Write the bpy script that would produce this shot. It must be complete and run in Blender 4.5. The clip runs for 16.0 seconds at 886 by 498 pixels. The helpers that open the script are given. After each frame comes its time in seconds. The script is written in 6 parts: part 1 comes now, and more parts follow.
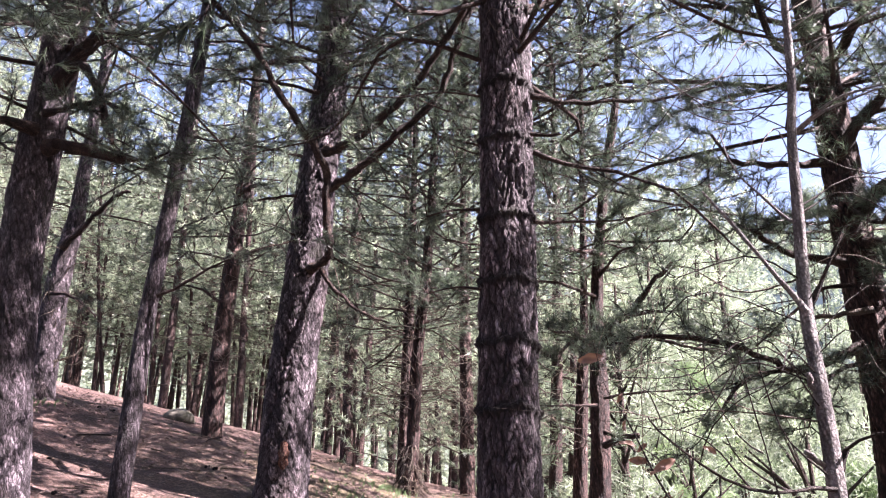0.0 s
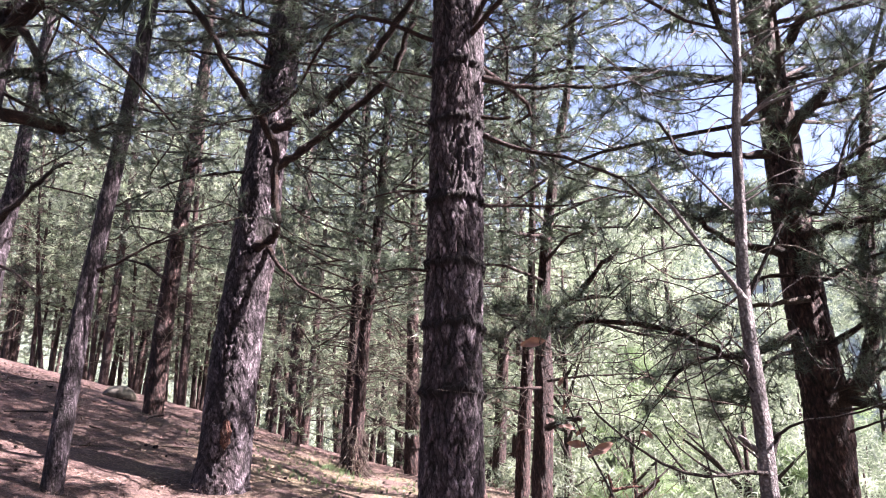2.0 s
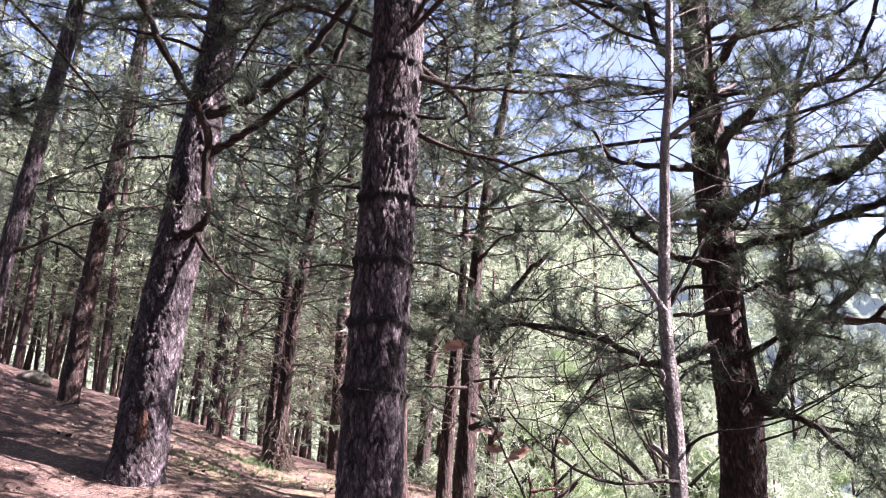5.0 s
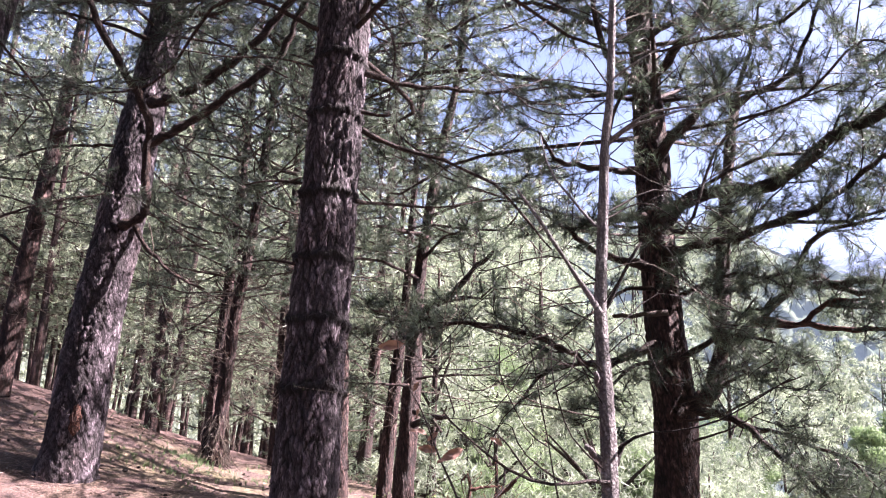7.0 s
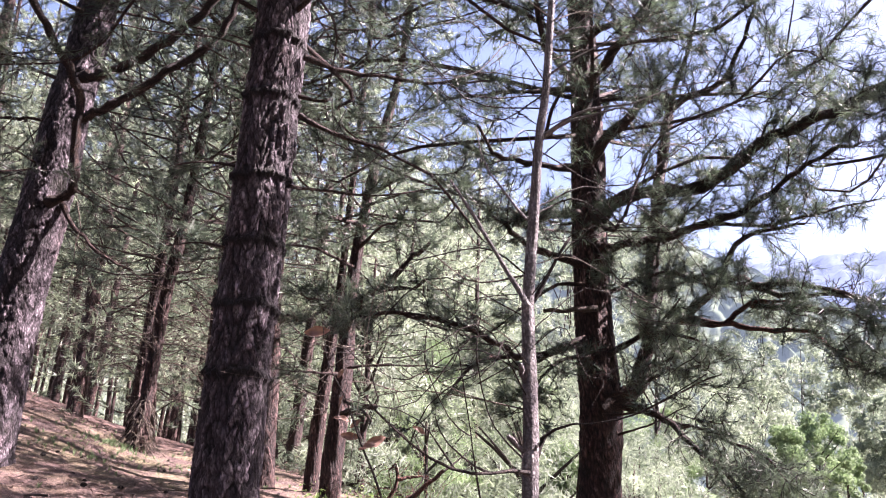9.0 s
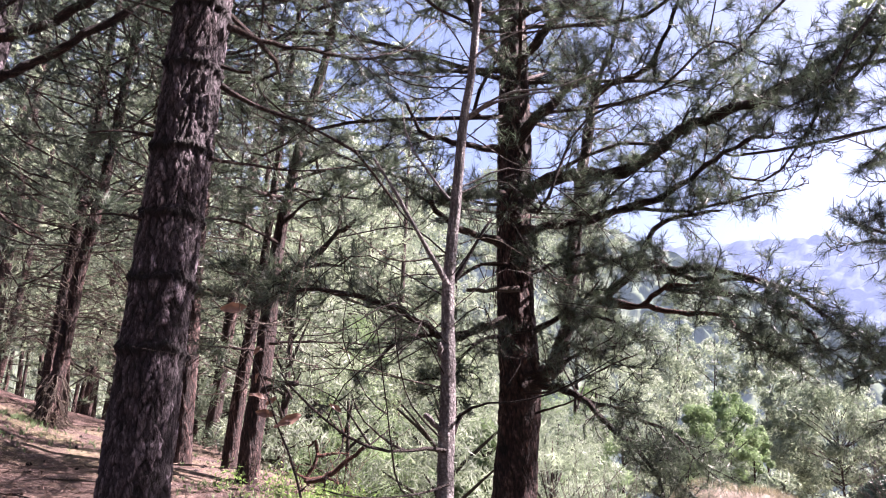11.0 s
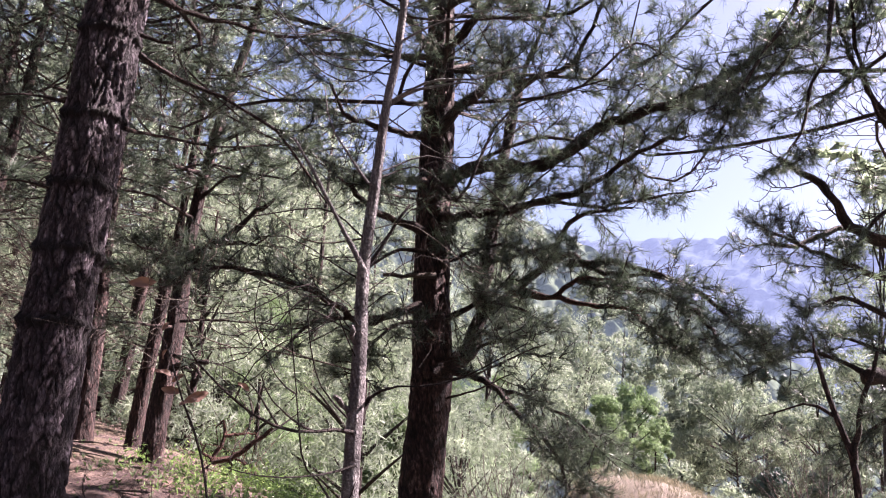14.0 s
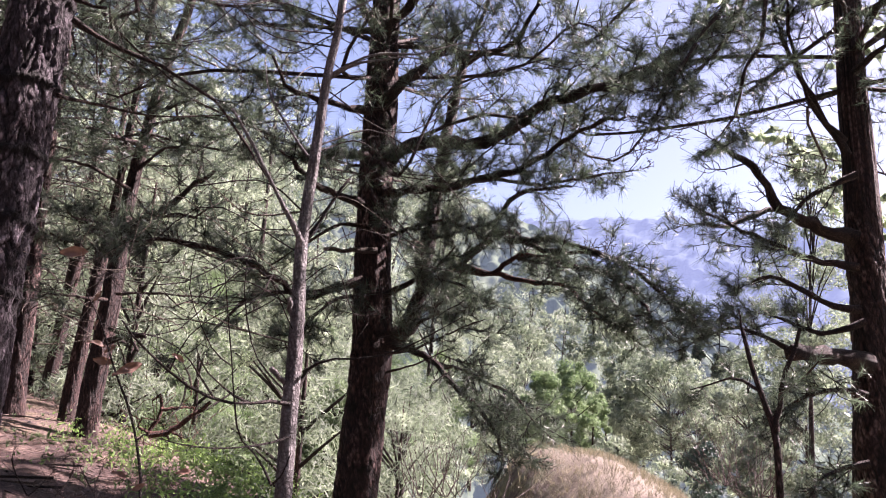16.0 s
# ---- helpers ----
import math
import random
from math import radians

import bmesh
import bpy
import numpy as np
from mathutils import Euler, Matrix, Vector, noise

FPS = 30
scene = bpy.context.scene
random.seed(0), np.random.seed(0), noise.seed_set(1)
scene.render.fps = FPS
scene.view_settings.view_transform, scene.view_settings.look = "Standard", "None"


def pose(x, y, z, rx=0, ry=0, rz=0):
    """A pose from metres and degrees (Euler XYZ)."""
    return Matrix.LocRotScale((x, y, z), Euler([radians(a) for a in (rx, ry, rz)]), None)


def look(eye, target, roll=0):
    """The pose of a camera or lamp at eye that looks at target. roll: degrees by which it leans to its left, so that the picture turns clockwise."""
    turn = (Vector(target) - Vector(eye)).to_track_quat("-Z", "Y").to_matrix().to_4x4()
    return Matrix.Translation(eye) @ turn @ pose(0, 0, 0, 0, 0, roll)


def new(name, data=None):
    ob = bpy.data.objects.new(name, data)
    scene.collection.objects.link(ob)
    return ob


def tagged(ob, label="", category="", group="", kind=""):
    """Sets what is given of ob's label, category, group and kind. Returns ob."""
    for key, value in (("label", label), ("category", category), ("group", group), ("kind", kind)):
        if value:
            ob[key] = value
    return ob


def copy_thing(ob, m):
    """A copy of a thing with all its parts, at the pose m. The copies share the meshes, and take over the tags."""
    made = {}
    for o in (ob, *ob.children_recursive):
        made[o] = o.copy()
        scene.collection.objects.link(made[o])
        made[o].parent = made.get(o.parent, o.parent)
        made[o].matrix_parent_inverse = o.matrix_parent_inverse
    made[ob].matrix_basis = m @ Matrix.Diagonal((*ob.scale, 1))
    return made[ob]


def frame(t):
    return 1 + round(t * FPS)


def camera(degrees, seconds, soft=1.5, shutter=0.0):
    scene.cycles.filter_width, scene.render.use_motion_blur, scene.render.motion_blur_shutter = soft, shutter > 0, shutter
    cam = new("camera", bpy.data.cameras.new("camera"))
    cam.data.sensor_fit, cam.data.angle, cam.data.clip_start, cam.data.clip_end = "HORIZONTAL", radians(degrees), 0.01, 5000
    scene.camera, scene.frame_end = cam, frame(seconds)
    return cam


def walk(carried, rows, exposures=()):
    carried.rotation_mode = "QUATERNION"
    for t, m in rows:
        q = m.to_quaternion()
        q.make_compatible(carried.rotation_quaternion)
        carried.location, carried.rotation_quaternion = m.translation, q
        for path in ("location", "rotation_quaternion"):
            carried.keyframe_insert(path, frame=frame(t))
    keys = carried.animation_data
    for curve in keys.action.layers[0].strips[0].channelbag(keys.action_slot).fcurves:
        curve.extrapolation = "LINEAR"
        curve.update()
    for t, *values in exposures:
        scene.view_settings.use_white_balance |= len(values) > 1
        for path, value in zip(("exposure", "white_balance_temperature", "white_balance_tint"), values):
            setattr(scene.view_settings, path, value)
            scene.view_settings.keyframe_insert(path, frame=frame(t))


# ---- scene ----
cam = camera(55.85, 16.0, soft=1.0)
EXPOSURE = 3.4
PATH = [
    (0.0, pose(0.000, 0.000, 1.600, 108.95, -0.38, -0.71)),
    (0.5, pose(0.010, 0.007, 1.603, 108.50, -0.22, -1.68)),
    (1.0, pose(0.018, 0.014, 1.607, 108.08, -0.25, -2.74)),
    (1.5, pose(0.023, 0.016, 1.609, 107.77, -0.36, -3.60)),
    (2.0, pose(0.023, 0.018, 1.608, 107.70, -0.61, -4.34)),
    (2.5, pose(0.028, 0.019, 1.611, 107.73, -0.96, -5.17)),
    (3.0, pose(0.032, 0.019, 1.616, 107.78, -1.23, -6.03)),
    (3.5, pose(0.034, 0.023, 1.619, 107.73, -1.65, -6.84)),
    (4.0, pose(0.039, 0.027, 1.621, 107.70, -2.01, -7.74)),
    (6.5, pose(0.100, 0.030, 1.657, 107.26, -1.44, -11.96)),
    (7.0, pose(0.107, 0.029, 1.655, 107.38, -1.84, -13.07)),
    (7.5, pose(0.117, 0.024, 1.642, 107.39, -2.05, -14.13)),
    (8.0, pose(0.126, 0.020, 1.639, 107.28, -2.53, -15.32)),
    (8.5, pose(0.136, 0.021, 1.642, 107.17, -2.66, -16.50)),
    (9.0, pose(0.150, 0.020, 1.644, 106.99, -2.56, -17.62)),
    (11.5, pose(0.180, 0.002, 1.652, 105.52, -2.78, -23.88)),
    (12.0, pose(0.178, -0.005, 1.651, 105.45, -3.08, -24.84)),
    (12.5, pose(0.178, -0.013, 1.648, 105.27, -2.89, -25.74)),
    (13.0, pose(0.178, -0.020, 1.644, 105.06, -3.20, -26.87)),
    (13.5, pose(0.178, -0.027, 1.642, 105.15, -3.21, -27.63)),
    (14.0, pose(0.181, -0.036, 1.640, 105.02, -3.53, -28.69)),
    (14.5, pose(0.185, -0.045, 1.636, 104.83, -3.72, -29.69)),
    (15.0, pose(0.188, -0.055, 1.633, 104.64, -3.53, -30.70)),
    (15.5, pose(0.192, -0.066, 1.627, 104.31, -3.42, -31.56)),
    (16.0, pose(0.193, -0.079, 1.622, 103.66, -3.36, -32.57)),
]

walk(cam, PATH, exposures=[(0.0, EXPOSURE + 0.02, 6450, 33), (5.0, EXPOSURE - 0.06, 6450, 35), (9.0, EXPOSURE - 0.2, 6520, 37), (12.0, EXPOSURE - 0.54, 6600, 37), (16.0, EXPOSURE - 0.74, 6650, 38)])

# world: clear sky, sun high on the right-hand side and a little behind
SUN_AZ, SUN_EL = 98.0, 47.0          # degrees clockwise from +y, above the horizon
world = bpy.data.worlds.new("sky")
scene.world = world
world.use_nodes = True
wn = world.node_tree.nodes
sky = wn.new("ShaderNodeTexSky")
sky.sky_type, sky.sun_disc = "NISHITA", False
sky.sun_elevation, sky.sun_rotation = radians(SUN_EL), radians(SUN_AZ)
sky.air_density, sky.dust_density, sky.ozone_density = 1.0, 1.6, 1.0
world.node_tree.links.new(sky.outputs["Color"], wn["Background"].inputs["Color"])
wn["Background"].inputs["Strength"].default_value = 0.038
sun = new("sun", bpy.data.lights.new("sun", "SUN"))
sun.data.energy, sun.data.angle, sun.data.color = 5.0, radians(0.53), (1.0, 0.95, 0.88)
sun_dir = Vector((math.sin(radians(SUN_AZ)) * math.cos(radians(SUN_EL)), math.cos(radians(SUN_AZ)) * math.cos(radians(SUN_EL)), math.sin(radians(SUN_EL))))
sun.matrix_world = look(sun_dir * 60, (0, 0, 0))


# ---------------------------------------------------------------- materials
def material(name):
    m = bpy.data.materials.new(name)
    m.use_nodes = True
    nt = m.node_tree
    return m, nt, nt.nodes["Principled BSDF"], nt.nodes, nt.links


def ramp(nodes, stops):
    r = nodes.new("ShaderNodeValToRGB")
    while len(r.color_ramp.elements) < len(stops):
        r.color_ramp.elements.new(0.5)
    for e, (p, c) in zip(r.color_ramp.elements, stops):
        e.position, e.color = p, (*c, 1)
    return r


def noise_tex(nodes, links, vec, scale, detail=4.0, rough=0.6):
    n = nodes.new("ShaderNodeTexNoise")
    n.inputs["Scale"].default_value, n.inputs["Detail"].default_value, n.inputs["Roughness"].default_value = scale, detail, rough
    if vec is not None:
        links.new(vec, n.inputs["Vector"])
    return n


def mapped(nodes, links, scale, source="Object"):
    tc, mp = nodes.new("ShaderNodeTexCoord"), nodes.new("ShaderNodeMapping")
    mp.inputs["Scale"].default_value = scale
    links.new(tc.outputs[source], mp.inputs["Vector"])
    return mp.outputs["Vector"]


def mix_rgb(nodes, links, fac, a, b, blend="MIX"):
    m = nodes.new("ShaderNodeMix")
    m.data_type, m.blend_type = "RGBA", blend
    for sock, val in ((m.inputs[0], fac), (m.inputs[6], a), (m.inputs[7], b)):
        if isinstance(val, (int, float)):
            sock.default_value = val
        elif isinstance(val, tuple):
            sock.default_value = (*val, 1)
        else:
            links.new(val, sock)
    return m.outputs[2]


def bump(nodes, links, height, strength, distance, bsdf):
    b = nodes.new("ShaderNodeBump")
    b.inputs["Strength"].default_value, b.inputs["Distance"].default_value = strength, distance
    links.new(height, b.inputs["Height"])
    links.new(b.outputs["Normal"], bsdf.inputs["Normal"])


def bark_material(name, furrow, plate_dark, plate_light, stretch=(9, 9, 2.6), moss=0.0, crackle=4.2, seam=0.07, warm=(1.0, 0.82, 0.72), grain=0.9):
    """Plated pine bark; the 'plate' attribute of the mesh tells plates from furrows."""
    m, nt, bsdf, nodes, links = material(name)
    vec = mapped(nodes, links, stretch)
    fine = noise_tex(nodes, links, vec, 3.0, 6.0, 0.7)
    big = noise_tex(nodes, links, mapped(nodes, links, (1, 1, 0.6)), 1.7, 3.0)
    plate = nodes.new("ShaderNodeAttribute")
    plate.attribute_name = "plate"
    warp = nodes.new("ShaderNodeMix")
    warp.data_type, warp.blend_type = "RGBA", "LINEAR_LIGHT"
    warp.inputs[0].default_value = 0.24
    links.new(vec, warp.inputs[6])
    links.new(fine.outputs["Color"], warp.inputs[7])
    crack = nodes.new("ShaderNodeTexVoronoi")
    crack.feature = "DISTANCE_TO_EDGE"
    crack.inputs["Scale"].default_value = crackle
    links.new(warp.outputs[2], crack.inputs["Vector"])
    cr = ramp(nodes, [(0.0, (seam, seam * 0.92, seam * 0.92)), (0.13, (0.42 + seam * 0.6,) * 3), (0.36, (1, 1, 1))])
    links.new(crack.outputs["Distance"], cr.inputs["Fac"])
    mixv = nodes.new("ShaderNodeMath")
    mixv.operation = "MULTIPLY_ADD"
    links.new(fine.outputs["Fac"], mixv.inputs[0])
    mixv.inputs[1].default_value = grain
    links.new(plate.outputs["Fac"], mixv.inputs[2])
    r = ramp(nodes, [(0.45 * grain, furrow), (0.32 + 0.38 * grain, plate_dark), (0.42 + 0.46 * grain, plate_light), (1.0, tuple(min(1, c * 1.35) for c in plate_light))])
    sc = nodes.new("ShaderNodeMath")
    sc.operation = "MULTIPLY"
    sc.inputs[1].default_value = 1 / 1.6
    links.new(mixv.outputs[0], sc.inputs[0])
    links.new(sc.outputs[0], r.inputs["Fac"])
    tint = ramp(nodes, [(0.3, (0.75, 0.7, 0.72)), (0.55, (1, 1, 1)), (0.75, warm)])
    links.new(big.outputs["Fac"], tint.inputs["Fac"])
    col = mix_rgb(nodes, links, 1.0, r.outputs["Color"], tint.outputs["Color"], "MULTIPLY")
    col = mix_rgb(nodes, links, 1.0, col, cr.outputs["Color"], "MULTIPLY")
    if moss:
        mn = noise_tex(nodes, links, mapped(nodes, links, (2, 2, 1.2)), 1.6, 4.0)
        mr = ramp(nodes, [(0.6, (0, 0, 0)), (0.75, (moss, moss, moss))])
        links.new(mn.outputs["Fac"], mr.inputs["Fac"])
        col = mix_rgb(nodes, links, mr.outputs["Color"], col, (0.10, 0.13, 0.05))
    links.new(col, bsdf.inputs["Base Color"])
    bsdf.inputs["Roughness"].default_value = 0.82
    bsdf.inputs["Specular IOR Level"].default_value = 0.35
    hm = nodes.new("ShaderNodeMath")
    hm.operation = "MULTIPLY_ADD"
    links.new(cr.outputs["Color"], hm.inputs[0])
    hm.inputs[1].default_value = 0.8
    links.new(fine.outputs["Fac"], hm.inputs[2])
    bump(nodes, links, hm.outputs[0], 1.0, 0.02, bsdf)
    return m


BARK = bark_material("pine_bark", (0.012, 0.008, 0.010), (0.10, 0.082, 0.096), (0.33, 0.285, 0.318), stretch=(11, 11, 5), moss=0.12, crackle=3.4, seam=0.3, grain=0.8)
BARK_RED = bark_material("reddish_pine_bark", (0.016, 0.008, 0.007), (0.082, 0.044, 0.038), (0.26, 0.18, 0.165), stretch=(10, 10, 4), crackle=3.2, seam=0.25, grain=0.8)
LIMB = bark_material("limb_bark", (0.03, 0.014, 0.011), (0.10, 0.055, 0.043), (0.22, 0.15, 0.122), stretch=(20, 20, 20))
TWIG = bark_material("twig_bark", (0.02, 0.012, 0.010), (0.068, 0.045, 0.037), (0.18, 0.135, 0.112), stretch=(30, 30, 30))
DEAD = bark_material("dead_twig", (0.16, 0.12, 0.09), (0.30, 0.25, 0.20), (0.48, 0.43, 0.37), stretch=(30, 30, 30))
BROKEN = bark_material("red_dead_wood", (0.09, 0.03, 0.02), (0.22, 0.09, 0.06), (0.40, 0.22, 0.16), stretch=(20, 20, 20))
PALE = bark_material("pale_bark", (0.12, 0.112, 0.112), (0.24, 0.23, 0.228), (0.46, 0.45, 0.44), stretch=(26, 26, 22), moss=0.1, crackle=2.2, seam=0.55, warm=(0.86, 0.87, 0.86))
SHRUB = bark_material("shrub_twig", (0.07, 0.045, 0.04), (0.16, 0.11, 0.10), (0.32, 0.25, 0.225), stretch=(30, 30, 30))


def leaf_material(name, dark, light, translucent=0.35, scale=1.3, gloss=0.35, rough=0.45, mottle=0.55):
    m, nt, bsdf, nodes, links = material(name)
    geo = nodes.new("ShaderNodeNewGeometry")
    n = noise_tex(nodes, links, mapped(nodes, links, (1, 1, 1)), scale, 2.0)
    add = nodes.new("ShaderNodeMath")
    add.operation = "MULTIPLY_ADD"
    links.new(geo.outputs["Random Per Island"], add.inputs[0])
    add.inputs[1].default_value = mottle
    # broad noise paints shaded and sunlit clumps over the leaves' natural variation
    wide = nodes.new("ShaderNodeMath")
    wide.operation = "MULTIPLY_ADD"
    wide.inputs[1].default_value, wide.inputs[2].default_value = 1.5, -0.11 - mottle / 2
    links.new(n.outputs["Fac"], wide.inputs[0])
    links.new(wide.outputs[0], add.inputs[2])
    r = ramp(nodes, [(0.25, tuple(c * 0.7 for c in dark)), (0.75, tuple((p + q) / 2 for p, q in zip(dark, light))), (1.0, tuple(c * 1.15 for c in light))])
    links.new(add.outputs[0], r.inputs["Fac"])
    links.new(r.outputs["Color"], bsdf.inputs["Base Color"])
    bsdf.inputs["Roughness"].default_value = rough
    bsdf.inputs["Specular IOR Level"].default_value = gloss
    tr = nodes.new("ShaderNodeBsdfTranslucent")
    links.new(mix_rgb(nodes, links, 1.0, r.outputs["Color"], (1.15, 1.25, 1.02), "MULTIPLY"), tr.inputs["Color"])
    mx = nodes.new("ShaderNodeMixShader")
    mx.inputs[0].default_value = translucent
    links.new(bsdf.outputs[0], mx.inputs[1])
    links.new(tr.outputs[0], mx.inputs[2])
    links.new(mx.outputs[0], nodes["Material Output"].inputs["Surface"])
    return m


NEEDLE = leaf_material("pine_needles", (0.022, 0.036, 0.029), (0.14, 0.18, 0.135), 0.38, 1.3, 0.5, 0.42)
# paler copy for the far pines, with sunlight put into the colour
NEEDLE_FAR_LIT = leaf_material("far_pine_needles_lit", (0.045, 0.068, 0.052), (0.40, 0.455, 0.36), 0.55, 0.7, 0.6, 0.42)
# pale valley tone: sunlight and haze are painted into the leaf colour
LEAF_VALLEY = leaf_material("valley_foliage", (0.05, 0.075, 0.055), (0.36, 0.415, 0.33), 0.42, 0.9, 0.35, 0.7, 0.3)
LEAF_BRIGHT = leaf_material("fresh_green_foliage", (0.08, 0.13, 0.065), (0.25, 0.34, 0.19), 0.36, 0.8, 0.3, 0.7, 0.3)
LEAF_LOW = leaf_material("undergrowth_leaf", (0.08, 0.14, 0.05), (0.27, 0.40, 0.14), 0.45, 3.0, 0.4)
LEAF_BLUE = leaf_material("dark_fir_foliage", (0.03, 0.06, 0.05), (0.07, 0.11, 0.09), 0.2, 0.4)
DEAD_LEAF = leaf_material("dry_brown_leaf", (0.13, 0.07, 0.052), (0.25, 0.15, 0.115), 0.2, 6.0)
STRAW = leaf_material("straw_grass", (0.10, 0.086, 0.062), (0.27, 0.235, 0.172), 0.3)
LITTER = leaf_material("dry_needle_litter", (0.022, 0.013, 0.010), (0.23, 0.165, 0.14), 0.1, 3.0, 0.4)


def ground_material():
    m, nt, bsdf, nodes, links = material("needle_litter")
    vec = mapped(nodes, links, (1, 1, 1))
    fine = noise_tex(nodes, links, vec, 26.0, 8.0, 0.75)
    mid = noise_tex(nodes, links, vec, 2.2, 5.0, 0.65)
    big = noise_tex(nodes, links, vec, 0.33, 4.0)
    litter = ramp(nodes, [(0.32, (0.014, 0.009, 0.007)), (0.5, (0.080, 0.045, 0.038)), (0.70, (0.275, 0.19, 0.168))])
    links.new(fine.outputs["Fac"], litter.inputs["Fac"])
    patch = ramp(nodes, [(0.32, (0.42, 0.38, 0.38)), (0.52, (0.95, 0.92, 0.92)), (0.72, (1.35, 1.28, 1.22))])
    links.new(mid.outputs["Fac"], patch.inputs["Fac"])
    col = mix_rgb(nodes, links, 1.0, litter.outputs["Color"], patch.outputs["Color"], "MULTIPLY")
    grass = ramp(nodes, [(0.3, (0.05, 0.06, 0.018)), (0.7, (0.17, 0.175, 0.075))])
    links.new(fine.outputs["Fac"], grass.inputs["Fac"])
    att = nodes.new("ShaderNodeAttribute")
    att.attribute_name = "grassy"
    gm = nodes.new("ShaderNodeMath")
    gm.operation = "MULTIPLY"
    gm.use_clamp = True
    gr = ramp(nodes, [(0.42, (0, 0, 0)), (0.6, (1, 1, 1))])
    links.new(mid.outputs["Fac"], gr.inputs["Fac"])
    links.new(gr.outputs["Color"], gm.inputs[0])
    links.new(att.outputs["Fac"], gm.inputs[1])
    col = mix_rgb(nodes, links, gm.outputs[0], col, grass.outputs["Color"])
    straw = ramp(nodes, [(0.3, (0.075, 0.058, 0.042)), (0.7, (0.17, 0.14, 0.105))])
    links.new(fine.outputs["Fac"], straw.inputs["Fac"])
    att2 = nodes.new("ShaderNodeAttribute")
    att2.attribute_name = "meadow"
    col = mix_rgb(nodes, links, att2.outputs["Fac"], col, straw.outputs["Color"])
    links.new(col, bsdf.inputs["Base Color"])
    bsdf.inputs["Roughness"].default_value = 0.9
    bump(nodes, links, fine.outputs["Fac"], 0.9, 0.05, bsdf)
    return m


GROUND = ground_material()


def rock_material():
    m, nt, bsdf, nodes, links = material("mossy_rock")
    vec = mapped(nodes, links, (1, 1, 1))
    a, b = noise_tex(nodes, links, vec, 9.0, 8.0, 0.7), noise_tex(nodes, links, vec, 2.5, 3.0)
    r = ramp(nodes, [(0.3, (0.03, 0.028, 0.022)), (0.7, (0.13, 0.12, 0.10))])
    links.new(a.outputs["Fac"], r.inputs["Fac"])
    f = ramp(nodes, [(0.5, (0, 0, 0)), (0.65, (0.6, 0.6, 0.6))])
    links.new(b.outputs["Fac"], f.inputs["Fac"])
    links.new(mix_rgb(nodes, links, f.outputs["Color"], r.outputs["Color"], (0.085, 0.085, 0.06)), bsdf.inputs["Base Color"])
    bsdf.inputs["Roughness"].default_value = 0.9
    bump(nodes, links, a.outputs["Fac"], 0.8, 0.03, bsdf)
    return m


ROCK = rock_material()


def hill_material(name, dark, light, haze_glow):
    """Far wooded slope; kilometres of bright haze painted as blue-grey colour and faint emission."""
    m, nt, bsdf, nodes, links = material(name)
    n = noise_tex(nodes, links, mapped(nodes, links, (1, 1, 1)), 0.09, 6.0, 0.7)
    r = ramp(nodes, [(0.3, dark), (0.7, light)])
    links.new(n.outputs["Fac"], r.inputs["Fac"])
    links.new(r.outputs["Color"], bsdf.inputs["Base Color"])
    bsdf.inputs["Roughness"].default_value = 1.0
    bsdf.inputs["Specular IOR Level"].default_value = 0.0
    bsdf.inputs["Emission Color"].default_value = (*haze_glow, 1)
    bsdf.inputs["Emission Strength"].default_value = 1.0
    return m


# haze sits in both hills' colours and emission; the ridge emits nothing
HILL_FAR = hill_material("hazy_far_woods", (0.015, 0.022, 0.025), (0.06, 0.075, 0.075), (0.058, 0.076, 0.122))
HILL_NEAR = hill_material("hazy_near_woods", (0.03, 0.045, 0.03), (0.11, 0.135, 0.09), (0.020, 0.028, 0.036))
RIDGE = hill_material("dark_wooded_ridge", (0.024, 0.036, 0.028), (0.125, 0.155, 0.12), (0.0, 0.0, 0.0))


# ---------------------------------------------------------------- mesh building
def mesh_object(name, verts, faces, mat, parent=None, smooth=True, attrs=()):
    """verts: (n, 3) array; faces: (m, k) array of one face size."""
    verts, faces = np.asarray(verts, dtype=np.float32), np.asarray(faces, dtype=np.int32)
    me = bpy.data.meshes.new(name)
    n, (m, k) = len(verts), faces.shape
    me.vertices.add(n)
    me.vertices.foreach_set("co", verts.ravel())
    me.loops.add(m * k)
    me.loops.foreach_set("vertex_index", faces.ravel())
    me.polygons.add(m)
    me.polygons.foreach_set("loop_start", np.arange(0, m * k, k, dtype=np.int32))
    if smooth:
        me.polygons.foreach_set("use_smooth", np.ones(m, dtype=bool))
    for key, values in attrs:
        me.attributes.new(key, "FLOAT", "POINT").data.foreach_set("value", np.asarray(values, dtype=np.float32))
    me.update(calc_edges=True)
    me.materials.append(mat)
    ob = new(name, me)
    if parent is not None:
        ob.parent = parent
    return ob


def spline(points, n):
    """n points along a smooth curve through the given ones."""
    p = np.asarray(points, dtype=float)
    if len(p) == 2:
        u = np.linspace(0, 1, n)[:, None]
        return p[0] * (1 - u) + p[1] * u
    q = np.vstack([2 * p[0] - p[1], p, 2 * p[-1] - p[-2]])
    u = np.linspace(0, len(p) - 1 - 1e-9, n)
    i, f = u.astype(int), (u % 1)[:, None]
    a, b, c, d = q[i], q[i + 1], q[i + 2], q[i + 3]
    return 0.5 * (2 * b + (c - a) * f + (2 * a - 5 * b + 4 * c - d) * f ** 2 + (3 * b - a - 3 * c + d) * f ** 3)


